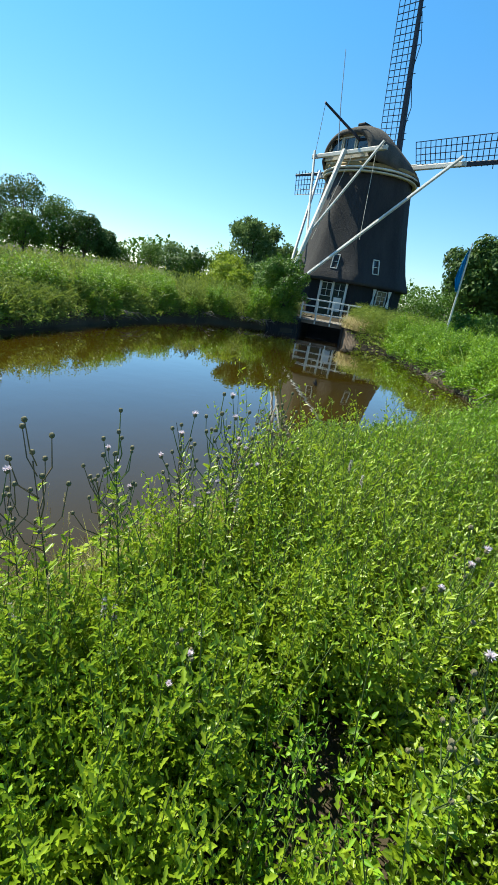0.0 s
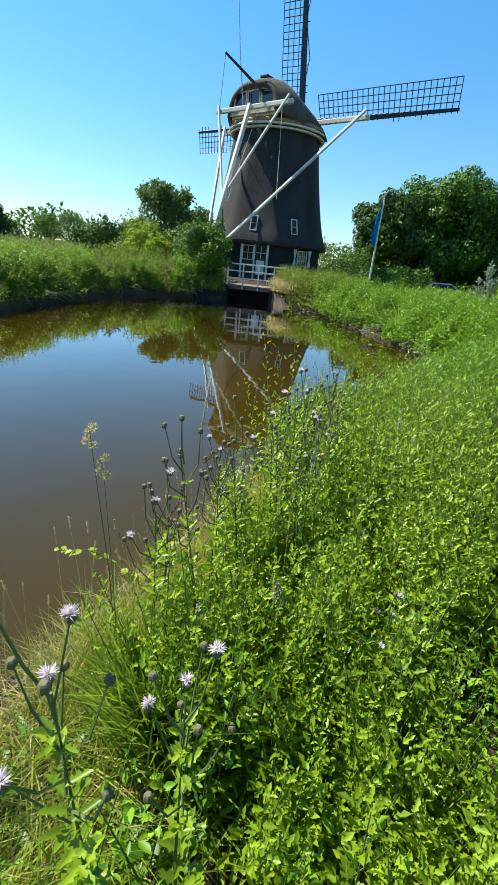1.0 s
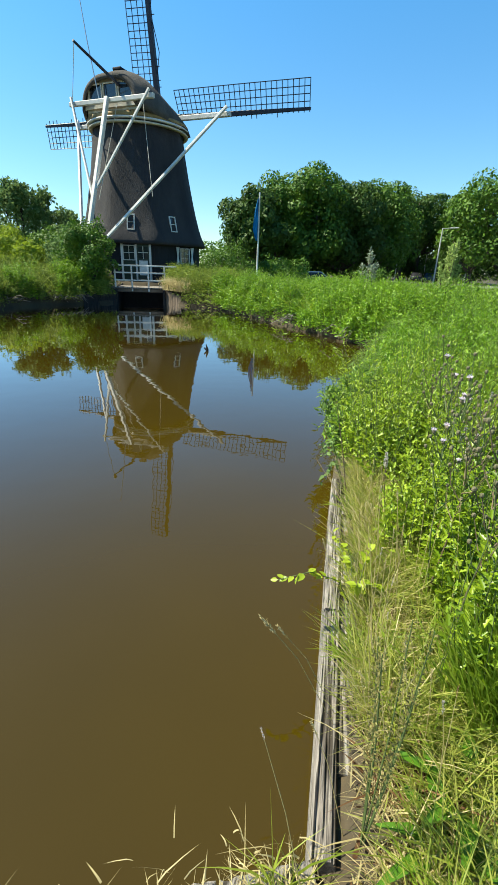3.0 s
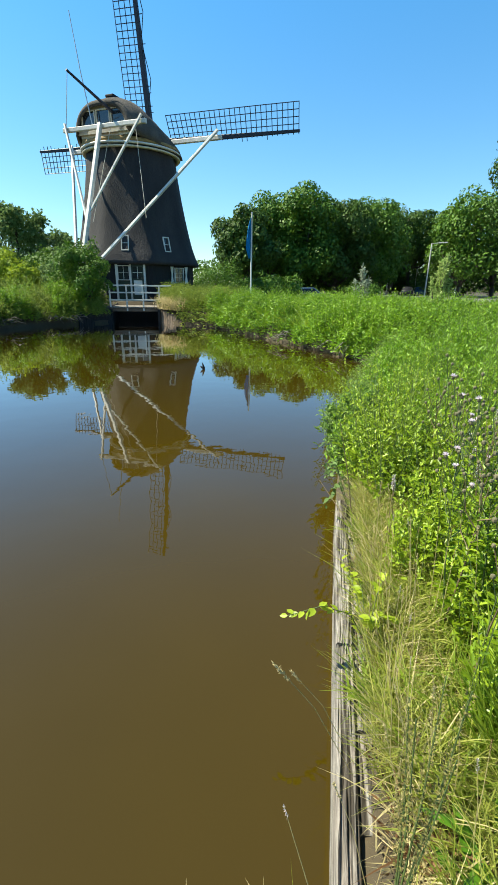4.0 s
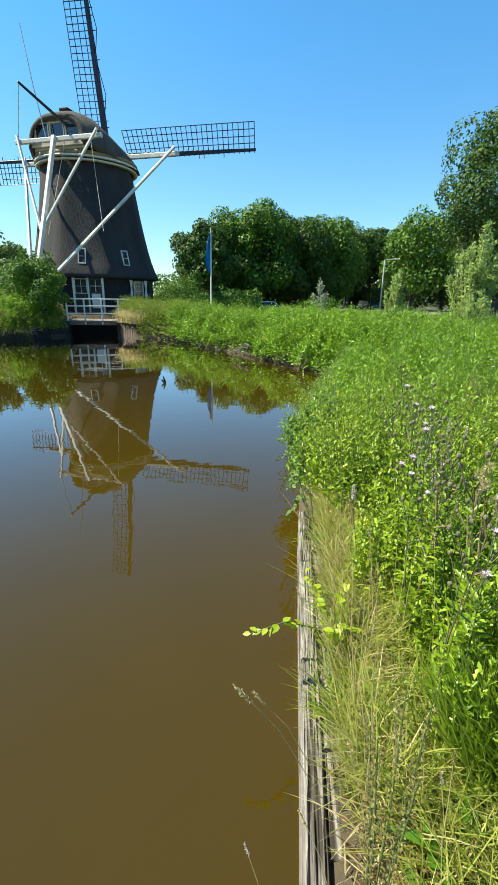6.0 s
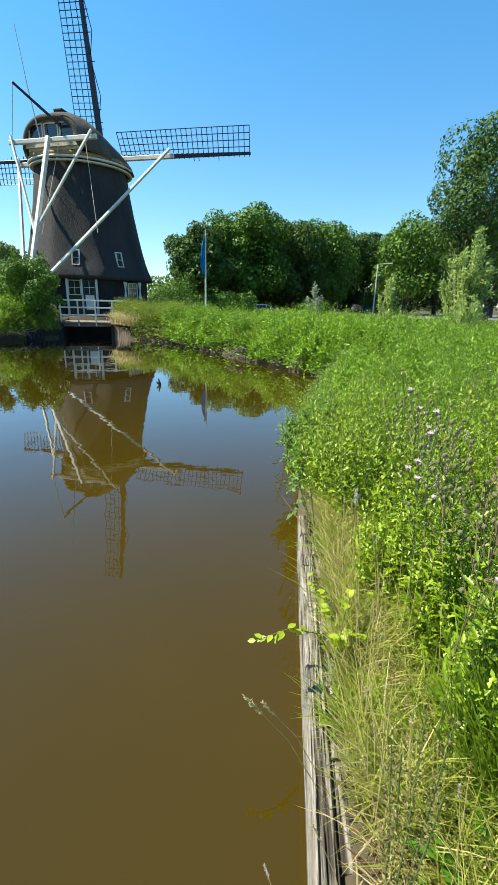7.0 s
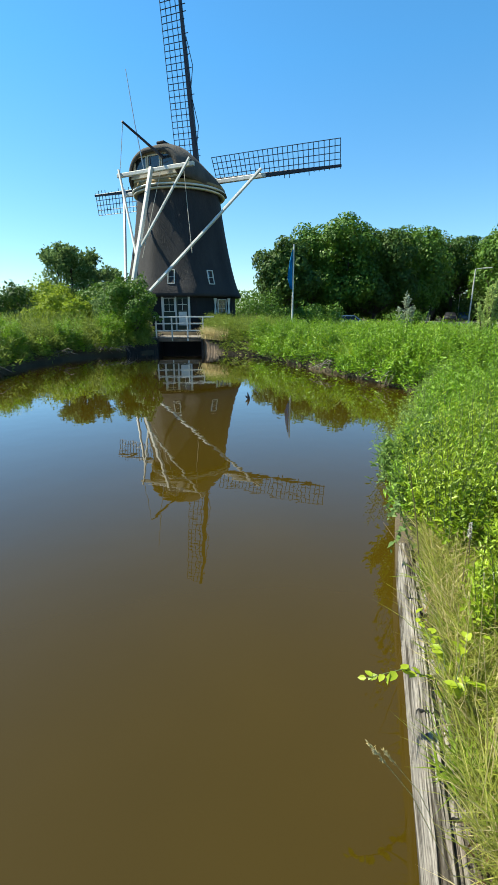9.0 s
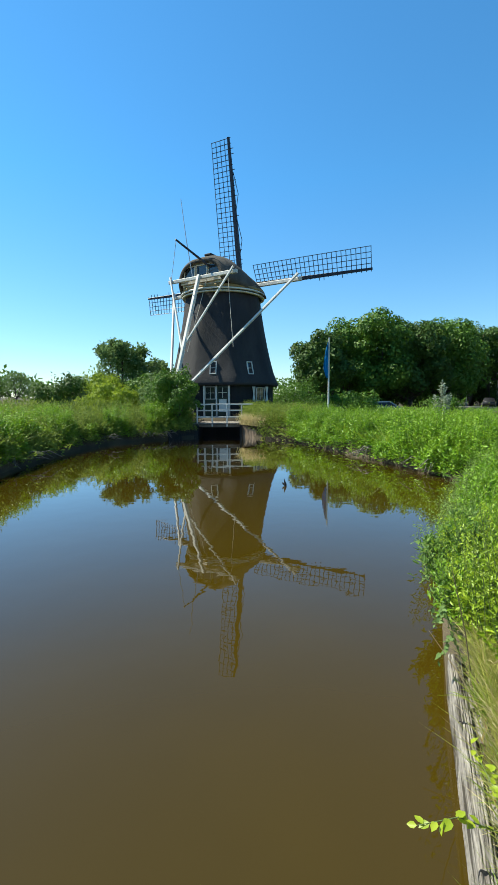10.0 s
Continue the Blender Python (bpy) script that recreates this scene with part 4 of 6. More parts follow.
def sapling(name, x, y, height, radius, seed, mat, label, stems_n, leaf, per):
    """A shrub of upright shoots, each set with leaves."""
    rg = np.random.default_rng(seed)
    z0 = float(ground_z(x, y)) - 0.05
    t = tagged(empty(name, (x, y, z0)), label, "shrub")
    ang = rg.random(stems_n) * 6.283
    rr = radius * np.sqrt(rg.random(stems_n))
    hh = height * (1.0 - 0.55 * (rr / radius) ** 1.5) * (0.75 + 0.25 * rg.random(stems_n))
    foot = np.column_stack([np.cos(ang) * rr * 0.25, np.sin(ang) * rr * 0.25, np.zeros(stems_n)])
    tip = np.column_stack([np.cos(ang) * rr, np.sin(ang) * rr, hh])
    for k in range(stems_n):
        bm = bmesh.new()
        a, e = Vector(foot[k]), Vector(tip[k])
        m = a.lerp(e, 0.5) + Vector((0, 0, 0.06 * height))
        r = 0.010 * height
        tube(bm, [a + Vector((x, y, z0)), m + Vector((x, y, z0)), e + Vector((x, y, z0))], [r, r * 0.6, r * 0.2], 5)
        part("stem", bm, M_BARK, t, "", True)
    i = np.repeat(np.arange(stems_n), per)
    n = len(i)
    f = 0.08 + 0.94 * rg.random(n) ** 0.8
    p = foot[i] + (tip[i] - foot[i]) * f[:, None] + np.array((0, 0, 1.0)) * (0.24 * height * f * (1 - f))[:, None] + rg.normal(size=(n, 3)) * (0.16 * radius * (1.25 - f))[:, None]
    out = rg.normal(size=(n, 3)) * np.array((1, 1, 0.5)) + np.array((0, 0, 0.8))
    v, fc = leaves(p, out, rg.normal(size=(n, 3)) * 0.8 + np.array((0, 0, 0.7)), leaf * (0.6 + 0.8 * rg.random(n)), OVAL * np.array((1, 0.75, 1)), OVAL_F)
    ob = new("crown", np_mesh("crown", v, fc, mat))
    ob.parent = t
    return t


sapling("willow_shrub", 17.6, 20.4, 5.9, 1.35, 53, M_PALE, "tall pale feathery willow shrub on the bank", 34, 0.17, 260)
sapling("willow_shrub", 12.72, 19.8, 3.3, 0.62, 54, M_PALE, "narrow pale willow shrub among the bank herbs", 20, 0.13, 130)
sapling("willow_shrub", 15.4, 17.5, 2.6, 0.8, 56, M_PALE, "low pale willow shrub among the bank herbs", 18, 0.12, 110)
sapling("silver_shrub", 8.8, 19.8, 2.75, 0.5, 55, M_SILVER, "young silver-leaved poplar standing out of the herbs", 12, 0.13, 70)
for k, (x, y, h, r) in enumerate(((8.2, 33, 1.9, 1.6), (9.3, 37, 1.3, 1.5), (6.3, 31, 1.6, 1.3), (16.5, 37, 1.5, 1.4), (3.5, 38, 2.2, 1.8), (5.5, 41, 3.0, 2.2), (3.0, 44, 3.2, 2.4))):
    tree("shrub", x, y, h, r, 60 + k, M_TREE, "low leafy shrub in the rough grass", 0.16, 2200, 24, 0.05, category="shrub", group="rough shrubs")

# beyond the left bank
tree("willow_tree", -10.9, 38, 6.7, 2.7, 80, M_WILLOW, "feathery grey-green willow tree beyond the meadow", 0.22, 11000, 60, 0.05, lump_size=0.20, shoots=0.40)
tree("willow_tree", -8.6, 39, 5.2, 2.0, 81, M_WILLOW, "lower feathery willow beside the taller one", 0.21, 6000, 40, 0.05, lump_size=0.22, shoots=0.40)
tree("elder_bush", -4.2, 25.3, 3.2, 1.45, 82, M_TREE, "dark green elder bush on the bank before the mill", 0.12, 10000, 44, 0.04, category="shrub", lump_size=0.32)
tree("dark_bush", -12.9, 30.5, 2.95, 1.45, 83, M_TREE2, "dense dark green bush in the meadow", 0.17, 4500, 30, 0.03, category="shrub")
for k, (x, y, h, r, m) in enumerate(((-9.8, 29, 2.4, 1.4, M_YELLOW), (-7.9, 28.3, 1.9, 1.2, M_YELLOW), (-10.6, 32, 3.0, 1.6, M_YELLOW), (-6.2, 28.5, 2.3, 1.3, M_WILLOW), (-6.5, 33, 3.4, 1.8, M_WILLOW), (-8.2, 33, 2.9, 1.6, M_TREE))):
    tree("shrub", x, y, h, r, 90 + k, m, ("yellow-green" if m is M_YELLOW else "leafy green") + " shrub at the meadow's edge", 0.17, 3000, 26, 0.03, category="shrub", group="meadow shrubs")
for k, (x, y, h, r) in enumerate(((-76, 68, 13.0, 6.0), (-68, 70, 13.6, 5.6), (-61, 72, 10.6, 4.8), (-55, 71, 8.8, 3.4), (-62, 64, 6.5, 4.0), (-53, 74, 6.5, 2.8), (-84, 64, 12, 6))):
    tree("tree", x, y, h, r, 110 + k, M_TREE2 if k % 2 else M_TREE, "dark green tree at the far end of the meadow", 0.36, 6000, 60, 0.05, group="meadow wood", lump_size=0.30, shoots=0.0)
for k in range(16):
    x = -62 + k * 3.7 + 1.4 * math.sin(k * 2.1)
    tree("tree", x, 92 + 6 * math.sin(k * 1.3), 4.5 + 2.0 * abs(math.sin(k * 1.9)), 3.0, 130 + k, M_WILLOW if k % 3 else M_TREE, "small distant tree on the skyline", 0.30, 2400, 30, 0.08, group="distant trees", lump_size=0.3)


def far_wood():
    """Woods that ring the place far off."""
    rng = np.random.default_rng(7)
    n = 26000
    a = rng.random(n) * math.tau
    r = 150 + 25 * rng.random(n)
    hmax = 6 + 3 * np.sin(a * 9) + 2 * np.sin(a * 23 + 1)
    p = np.column_stack([np.sin(a) * r, np.cos(a) * r, 0.3 + hmax * rng.random(n) ** 0.7])
    v, f = leaves(p, rng.normal(size=(n, 3)), rng.normal(size=(n, 3)) + np.array((0, 0, 1.0)), 1.0 + 0.8 * rng.random(n), DIAMOND, DIAMOND_F)
    tagged(new("far_woods", np_mesh("far_woods", v, f, M_TREE)), "distant belt of green woods along the horizon", "trees", kind="stuff")


far_wood()


# ---- herbs and grass ----
def herb_patch(name, xy, height, rng, per, leaf, mat, shape, faces, label, rise=0.35, stem_mat=None, spread=1.5, stalk=0.004, sink=None, sway=0.17, bulge=None, low=0.12, wild=0.55):
    """Upright leafy plants at xy, as one mass."""
    n = len(xy)
    z0 = ground_z(xy[:, 0], xy[:, 1]) - 0.02 - (0 if sink is None else sink)
    lean = rng.normal(size=(n, 2)) * sway
    if bulge is None:
        bulge = np.zeros((n, 2))
    lean = lean + 0.11 * bulge
    height = height * (1.08 - 0.16 * (bulge ** 2).sum(1)).clip(0.55, 1.1)
    i = np.repeat(np.arange(n), per)
    k = np.tile(np.arange(per), n)
    f = (k + rng.random(len(i))) / per
    f = low + (1 - low) * f ** 0.85
    ang = k * 2.399 + rng.random(n)[i] * 6.28 + rng.normal(size=len(i)) * 0.3
    h = height[i] * f
    base = np.column_stack([xy[i, 0] + lean[i, 0] * h, xy[i, 1] + lean[i, 1] * h, z0[i] + h])
    out = np.column_stack([np.cos(ang), np.sin(ang), np.zeros(len(i))])
    size = leaf * (1.25 - 0.75 * f) * (0.5 + 0.95 * rng.random(len(i)))
    base = base + np.column_stack([rng.normal(size=(len(i), 2)), 0.5 * rng.normal(size=len(i))]) * (size * spread * 0.55)[:, None]
    along = out + np.array((0, 0, 1.0)) * (rise * (0.2 + 1.2 * f) + rng.normal(size=len(i)) * 0.30)[:, None]
    nrm = np.array((0, 0, 1.0)) - out * 0.2 + rng.normal(size=(len(i), 3)) * wild
    nrm = nrm + np.column_stack([bulge[i] * (1.15 - 0.6 * f)[:, None], -0.35 * np.minimum(1, np.abs(bulge[i]).sum(1))])
    v, fc = leaves(base, along, nrm, size, shape, faces)
    ob = tagged(new(name, np_mesh(name, v, fc, mat)), label, "plants", kind="stuff")
    a = np.column_stack([xy, z0])
    b = np.column_stack([xy + lean * height[:, None], z0 + height])
    sv, sf = stems(a, b, np.full(n, stalk), np.full(n, stalk * 0.4))
    tagged(new(name + "_stems", np_mesh(name + "_stems", sv, sf, stem_mat or M_STEM)), "thin green stalks of the " + label.split(" ", 1)[1], "plants", kind="stuff")
    return ob


def to_quay(p):
    """Distance of points to the landward side of the timbered edge."""
    d = (QUAY_B - QUAY_A).normalized()
    return (p[:, 0] - QUAY_A.x) * d.y - (p[:, 1] - QUAY_A.y) * d.x


def scatter(rng, n, x0, x1, y0, y1):
    p = np.column_stack([x0 + (x1 - x0) * rng.random(n), y0 + (y1 - y0) * rng.random(n)])
    return p[~in_pond(p)]


rng = np.random.default_rng(11)
SPINY = DIAMOND * np.array((1, 0.62, 1.4))


def mounds(p, scale, deep, seed):
    """Rounded mounds of growth parted by narrow creases: the share of full height at each point."""
    n = np.array([noise.noise((a * scale, b * scale, seed)) for a, b in p])
    m = np.array([noise.noise((a * scale * 0.9 + 7, b * scale * 0.9, seed + 3)) for a, b in p])
    return 1 - deep * np.maximum(np.exp(-(n / 0.13) ** 2), 0.7 * np.exp(-(m / 0.10) ** 2))


def clumped(p, d, each, spread):
    """Several stalks close round each point, so that the growth stands in clumps."""
    i = np.repeat(np.arange(len(p)), each)
    o = rng.normal(size=(len(i), 2))
    return p[i] + o * spread, d[i], i, o


def bank_sink(d):
    """How far the bank's foot lies under the level ground, by the distance from the water."""
    return np.clip(0.50 - d * 1.6, 0, 0.52)


def to_water(p):
    """Distance of points to the pond's edge."""
    return np.sqrt(((p[:, None, :] - OUTLINE[None]) ** 2).sum(2).min(1))


# the weedy plot beside the camera: bushy plants in clumps, dark gaps between them
p = scatter(rng, 560, 0.9, 5.6, -1.6, 4.6)
tall = mounds(p, 1.5, 0.42, 2.0) * (0.60 + 0.34 * rng.random(len(p))) * np.interp(p[:, 1], [0.8, 2.2], [1.0, 1.30])
p, tall, own, o = clumped(p, tall, 10, 0.125)
q = to_quay(p)
clear = (q > np.interp(p[:, 1], [0.3, 0.7, 1.0, 1.4, 1.8, 2.4, 3.0, 3.6], [1.2, 0.95, 0.66, 0.48, 0.44, 0.34, 0.22, 0.10]) + 0.08 * np.sin(p[:, 1] * 5.3)) & ~in_pond(p)
stand = (np.hypot(p[:, 0] - 0.15, p[:, 1] + 0.1) > 0.9) & ((p[:, 1] > -0.05) | (p[:, 0] > 1.9))
gap = np.array([noise.noise((a * 2.3, b * 2.3, 5.0)) for a, b in p]) > -0.22
keep = clear & stand & (gap | (q < 1.0))
p, hgt, o = p[keep], (tall * (0.75 + 0.4 * rng.random(len(tall))))[keep], o[keep] * 0.75
edge = (to_quay(p) < 1.15) & (p[:, 1] > 0.75) & (p[:, 1] < 3.0)
hgt = np.where(edge, np.maximum(hgt, 0.58 + 0.30 * rng.random(len(p))), hgt)
far = np.hypot(p[:, 0] - 2.0, p[:, 1] - 0.6)
FEATHER = JAGGED * np.array((1, 0.80, 1.3))
for name, pick, per, leaf, shape, faces, text in (("weeds", far < 1.75, 62, 0.055, FEATHER, JAGGED_F, "dense bright green thistle foliage on the plot by the pond"),
                                                  ("weeds_beyond", (far >= 1.75) & (far < 2.8), 40, 0.056, FEATHER, JAGGED_F, "dense green thistle foliage further along the plot"),
                                                  ("weeds_behind", far >= 2.8, 44, 0.058, SPINY, DIAMOND_F, "green thistle foliage at the back of the plot")):
    herb_patch(name, p[pick], hgt[pick], rng, per, leaf, M_HERB, shape, faces, text, 0.85, bulge=o[pick], spread=1.2, wild=0.50)
p = scatter(rng, 420, 1.0, 5.2, -1.0, 4.2)
p = p[(to_quay(p) > 0.85) & (np.hypot(p[:, 0] - 0.15, p[:, 1] + 0.1) > 1.0)]
herb_patch("fine_weeds", p, 0.50 + 0.38 * rng.random(len(p)), rng, 60, 0.036, M_BANKHERB, SPINY, DIAMOND_F, "fine-leaved green weeds between the thistles", 0.7)
p = scatter(rng, 300, 0.9, 5.2, -1.6, 4.2)
p = p[(to_quay(p) > 0.8) & (np.hypot(p[:, 0] - 0.15, p[:, 1] + 0.1) > 1.0)]
herb_patch("nettles", p, 0.30 + 0.30 * rng.random(len(p)), rng, 16, 0.058, M_BANKHERB, OVAL, OVAL_F, "broad-leaved nettles and docks among the weeds")
LANCE = DIAMOND * np.array((1, 0.45, 1))
for name, cnt, box, per, leaf, shape, faces in (("waterside_herbs", 150, (1.6, 6.2, 3.4, 6.6), 37, 0.070, LANCE, DIAMOND_F), ("waterside_herbs_beyond", 175, (2.2, 11.5, 6.6, 12.5), 20, 0.105, DIAMOND * np.array((1, 0.6, 1)), DIAMOND_F)):
    p = scatter(rng, cnt, *box)
    tall = (0.85 + 0.35 * rng.random(len(p))) * mounds(p, 0.85, 0.55, 6.0) * np.clip(0.92 + 0.05 * (p[:, 1] - 3.6), 0.92, 1.15)
    tall = np.where(p[:, 1] > 4.6, np.minimum(tall, (0.45 + 0.45 * to_water(p)) * mounds(p, 0.85, 0.45, 6.0)), tall)
    p, d, own, o = clumped(p, np.zeros(len(p)), 27, 0.15 if leaf < 0.09 else 0.24)
    keep = ~in_pond(p)
    p, hgt, o = p[keep], (tall[own] * (0.75 + 0.35 * rng.random(len(own))))[keep], o[keep]
    herb_patch(name, p, hgt, rng, per, leaf, M_BANKHERB, shape, faces, "lush bright green herbs along the near bank", 0.75, sway=0.14, spread=1.0, bulge=o, wild=0.8)
p = scatter(rng, 320, 1.8, 11.0, 3.6, 12.0)
p = p[to_water(p) > 1.3]
herb_patch("tall_shoots", p, 1.0 + 0.45 * rng.random(len(p)), rng, 34, 0.10, M_BANKHERB, LANCE, DIAMOND_F, "tall grey-green shoots standing over the bank herbs", 0.9)
p, d = sample_band(rng, 360, 98, 152, -0.22, 0.15)
herb_patch("overhanging_herbs", p, 0.45 + 0.45 * rng.random(len(p)), rng, 34, 0.075, M_BUSH, LANCE, DIAMOND_F, "grey-green herbs leaning over the water's edge", sink=bank_sink(d))
# right bank beyond the inlet, left bank, and the ground behind them
p, d = sample_band(rng, 100, 20, 98, 0.55, 3.4, 1.1)
pf, df = sample_band(rng, 56, 20, 98, 0.0, 0.45)
p, d = np.vstack([p, pf]), np.concatenate([d, df])
tall = np.clip(1.06 + 0.20 * d, 1.0, 1.18) * (0.84 + 0.26 * rng.random(len(p))) * mounds(p, 0.62, 0.55, 1.0)
p, d, own, o = clumped(p, d, 40, 0.17)
herb_patch("bank_herbs", p, tall[own] * (0.78 + 0.36 * rng.random(len(own))), rng, 18, 0.130, M_BANKHERB, DIAMOND * np.array((1, 0.7, 1)), DIAMOND_F, "tall light green herbs crowding the bank", 0.6, sink=bank_sink(d), sway=0.05, spread=0.8, bulge=o, low=0.30, wild=0.9)
p, d = sample_band(rng, 150, 20, 98, 0.4, 5.0)
p2, d2 = sample_band(rng, 230, 20, 100, -0.18, 0.12)
pr, dr = sample_band(rng, 80, 84, 112, -0.05, 0.45)
p2, d2 = np.vstack([p2, pr]), np.concatenate([d2, dr])
herb_patch("rim_herbs", p2, 0.45 + 0.35 * rng.random(len(p2)), rng, 22, 0.12, M_BANKHERB, DIAMOND * np.array((1, 0.6, 1)), DIAMOND_F, "green herbs hanging over the rim of the bank", 0.1, sink=bank_sink(d2))
herb_patch("bank_shoots", p, 1.0 + 0.35 * rng.random(len(p)), rng, 34, 0.12, M_BANKHERB, LANCE, DIAMOND_F, "spiky tall shoots rising over the bank herbs", 0.9)
p, d = sample_band(rng, 1300, 4, 22, -0.15, 6.0, 1.0)
keep = (p[:, 0] > -0.2) & ((d > 0.25) | (p[:, 0] > 0.55))
p, d = p[keep], d[keep]
herb_patch("mill_herbs", p, np.clip(0.6 + 0.4 * d, 0.4, 0.95) * (0.75 + 0.5 * rng.random(len(p))), rng, 26, 0.18, M_LEFTHERB, LANCE, DIAMOND_F, "pale green herbs beside the mill bridge", sink=bank_sink(d))
p, d = sample_band(rng, 235, -125, -9, -0.05, 3.6, 1.0)
tall = np.clip(0.78 + 0.35 * d, 0.55, 1.15) * (0.70 + 0.45 * rng.random(len(p))) * mounds(p, 0.55, 0.50, 12.0)
p, d, own, o = clumped(p, d, 27, 0.23)
herb_patch("meadow_edge", p, tall[own] * (0.75 + 0.4 * rng.random(len(own))), rng, 15, 0.145, M_LEFTHERB, DIAMOND * np.array((1, 0.65, 1)), DIAMOND_F, "rough green herbs overhanging the far bank", 0.5, sink=bank_sink(d) * 0.7, sway=0.09, spread=0.8, bulge=o, low=0.30, wild=0.9)
p, d = sample_band(rng, 2600, -125, -12, -0.1, 2.2, 1.0)
keep = np.array([noise.noise((a * 0.55, b * 0.55, 2.0)) for a, b in p]) > 0.05
p, d = p[keep], d[keep]
herb_patch("bank_nettles", p, np.clip(0.8 + 0.4 * d, 0.6, 1.2) * (0.8 + 0.4 * rng.random(len(p))), rng, 44, 0.11, M_BANKHERB, DIAMOND, DIAMOND_F, "dark green nettle clumps on the far bank", 0.3, sink=bank_sink(d) * 0.7, sway=0.08, spread=1.0)
p, d = sample_band(rng, 170, -125, -14, -0.20, 0.2)
herb_patch("overhanging_weeds", p, 0.35 + 0.35 * rng.random(len(p)), rng, 24, 0.12, M_LEFTHERB, LANCE, DIAMOND_F, "dull green weeds hanging over the shaded bank", -0.1, sink=bank_sink(d) * 0.8)
p, d = sample_band(rng, 2600, -125, -14, 2.5, 26.0, 1.2)
herb_patch("meadow", p, 0.95 + 0.5 * rng.random(len(p)), rng, 12, 0.34, M_LEFTHERB, NARROW, DIAMOND_F, "tall pale meadow grass and weeds behind the bank", 1.2)
p, d = sample_band(rng, 3200, 4, 98, 3.6, 26.0, 1.2)
p = p[(np.hypot(p[:, 0] + 1.95, p[:, 1] - 33.2) > 4.2) & (p[:, 0] > -0.3)]
herb_patch("rough_ground", p, 0.45 + 0.35 * rng.random(len(p)), rng, 12, 0.30, M_BANKHERB, NARROW, DIAMOND_F, "rough green growth behind the bank", 1.0)


def grass_patch(name, p, rng, length, mat, label, width=0.004, bend=0.5, lift=0.0, splay=0.28):
    n = len(p)
    z = ground_z(p[:, 0], p[:, 1]) - 0.02 + lift
    base = np.column_stack([p, z])
    ang = rng.random(n) * 6.283
    ln = length * (0.45 + 0.85 * rng.random(n))
    out = np.column_stack([np.cos(ang), np.sin(ang), np.zeros(n)])
    tip = base + out * (ln * splay)[:, None] + np.array((0, 0, 1.0)) * (ln * 0.85)[:, None]
    bd = out * (ln * bend * rng.random(n))[:, None] - np.array((0, 0, 1.0)) * (ln * 0.55 * bend * rng.random(n))[:, None]
    v, f = blades(base, tip, bd, width * (0.6 + 0.8 * rng.random(n)), rng)
    return tagged(new(name, np_mesh(name, v, f, mat)), label, "grass", kind="stuff")


# rough grass over the ground round the plot
p = scatter(rng, 3800, -9.0, 13.0, -8.0, 3.6)
outside = (p[:, 0] > 5.4) | (p[:, 1] < -1.3) | ((p[:, 0] < 0.3) & (p[:, 1] < 0.1))
p = p[outside & (np.hypot(p[:, 0] - 0.1, p[:, 1] + 0.1) > 0.7)]
near_way = (p[:, 0] > -0.6) & (p[:, 0] < 3.6) & (p[:, 1] > -1.9)
herb_patch("rough_grass", p, np.where(near_way, 0.12, 0.22) + 0.22 * rng.random(len(p)), rng, 10, 0.16, M_GRASS, NARROW, DIAMOND_F, "rough mown grass round the weedy plot", 1.3)


def tufts(rng, centres, per, spread):
    """Points gathered round tuft centres."""
    i = np.repeat(np.arange(len(centres)), per)
    return centres[i] + rng.normal(size=(len(i), 2)) * spread


c = scatter(rng, 620, 0.3, 2.8, -0.7, 3.3)
q = to_quay(c)
c = c[(q > 0.42) & (q < 1.3) & ((c[:, 0] > 0.8) | (c[:, 1] > 0.8)) & (np.hypot(c[:, 0] - 0.05, c[:, 1] + 0.15) > 0.45)]
c = c[np.hypot(c[:, 0] - 1.12, c[:, 1] - 0.5) > 0.24]
p = tufts(rng, c, 46, 0.055)
p = p[~in_pond(p) & (to_quay(p) > 0.22)]
grass_patch("green_grass", p, rng, 0.33, M_LUSH, "fresh green grass tufts behind the timber edge", 0.0042, 0.9)
c = np.array([(1.42, 0.82), (1.48, 0.88), (1.40, 0.92), (1.54, 0.78), (1.52, 0.94)])
grass_patch("tall_grass", tufts(rng, c, 300, 0.05), rng, 0.64, M_LUSH, "tall lush grass clump beside the weeds", 0.0042, 0.35, splay=0.16)
c = scatter(rng, 520, 0.5, 2.2, 0.0, 3.5)
c = c[(to_quay(c) > 0.30) & (to_quay(c) < 0.8) & ((c[:, 0] > 0.75) | (c[:, 1] > 0.7))]
grass_patch("edge_grass", tufts(rng, c, 34, 0.05), rng, 0.33, M_EDGEGRASS, "yellowing grass tufts along the timber", 0.0029, 1.0)
c = np.array([(0.98, 1.28), (1.02, 1.33), (1.30, 1.95), (1.34, 2.02), (1.22, 1.55), (1.48, 2.55), (1.18, 1.05), (1.10, 0.86)])
grass_patch("plantain_tufts", tufts(rng, c, 60, 0.035), rng, 0.21, M_LUSH, "fresh dark green tufts of broad grass behind the timber", 0.006, 1.0)
c = np.column_stack([0.22 + 0.33 * rng.random(8), 0.22 + 0.30 * rng.random(8)])
grass_patch("corner_grass", tufts(rng, c, 40, 0.035), rng, 0.17, M_GRASS, "grass tufts growing between the worn sleepers", 0.0032, 1.2)
c = np.column_stack([-1.2 + 1.8 * rng.random(120), 0.15 + 0.38 * rng.random(120)])
grass_patch("corner_straw", tufts(rng, c, 22, 0.06), rng, 0.075, M_DRY, "dry straw lying over the worn sleepers", 0.0025, 1.8)
c = scatter(rng, 2600, 0.6, 2.0, 0.85, 3.3)
c = c[(to_quay(c) > 0.19) & (to_quay(c) < 0.36)]
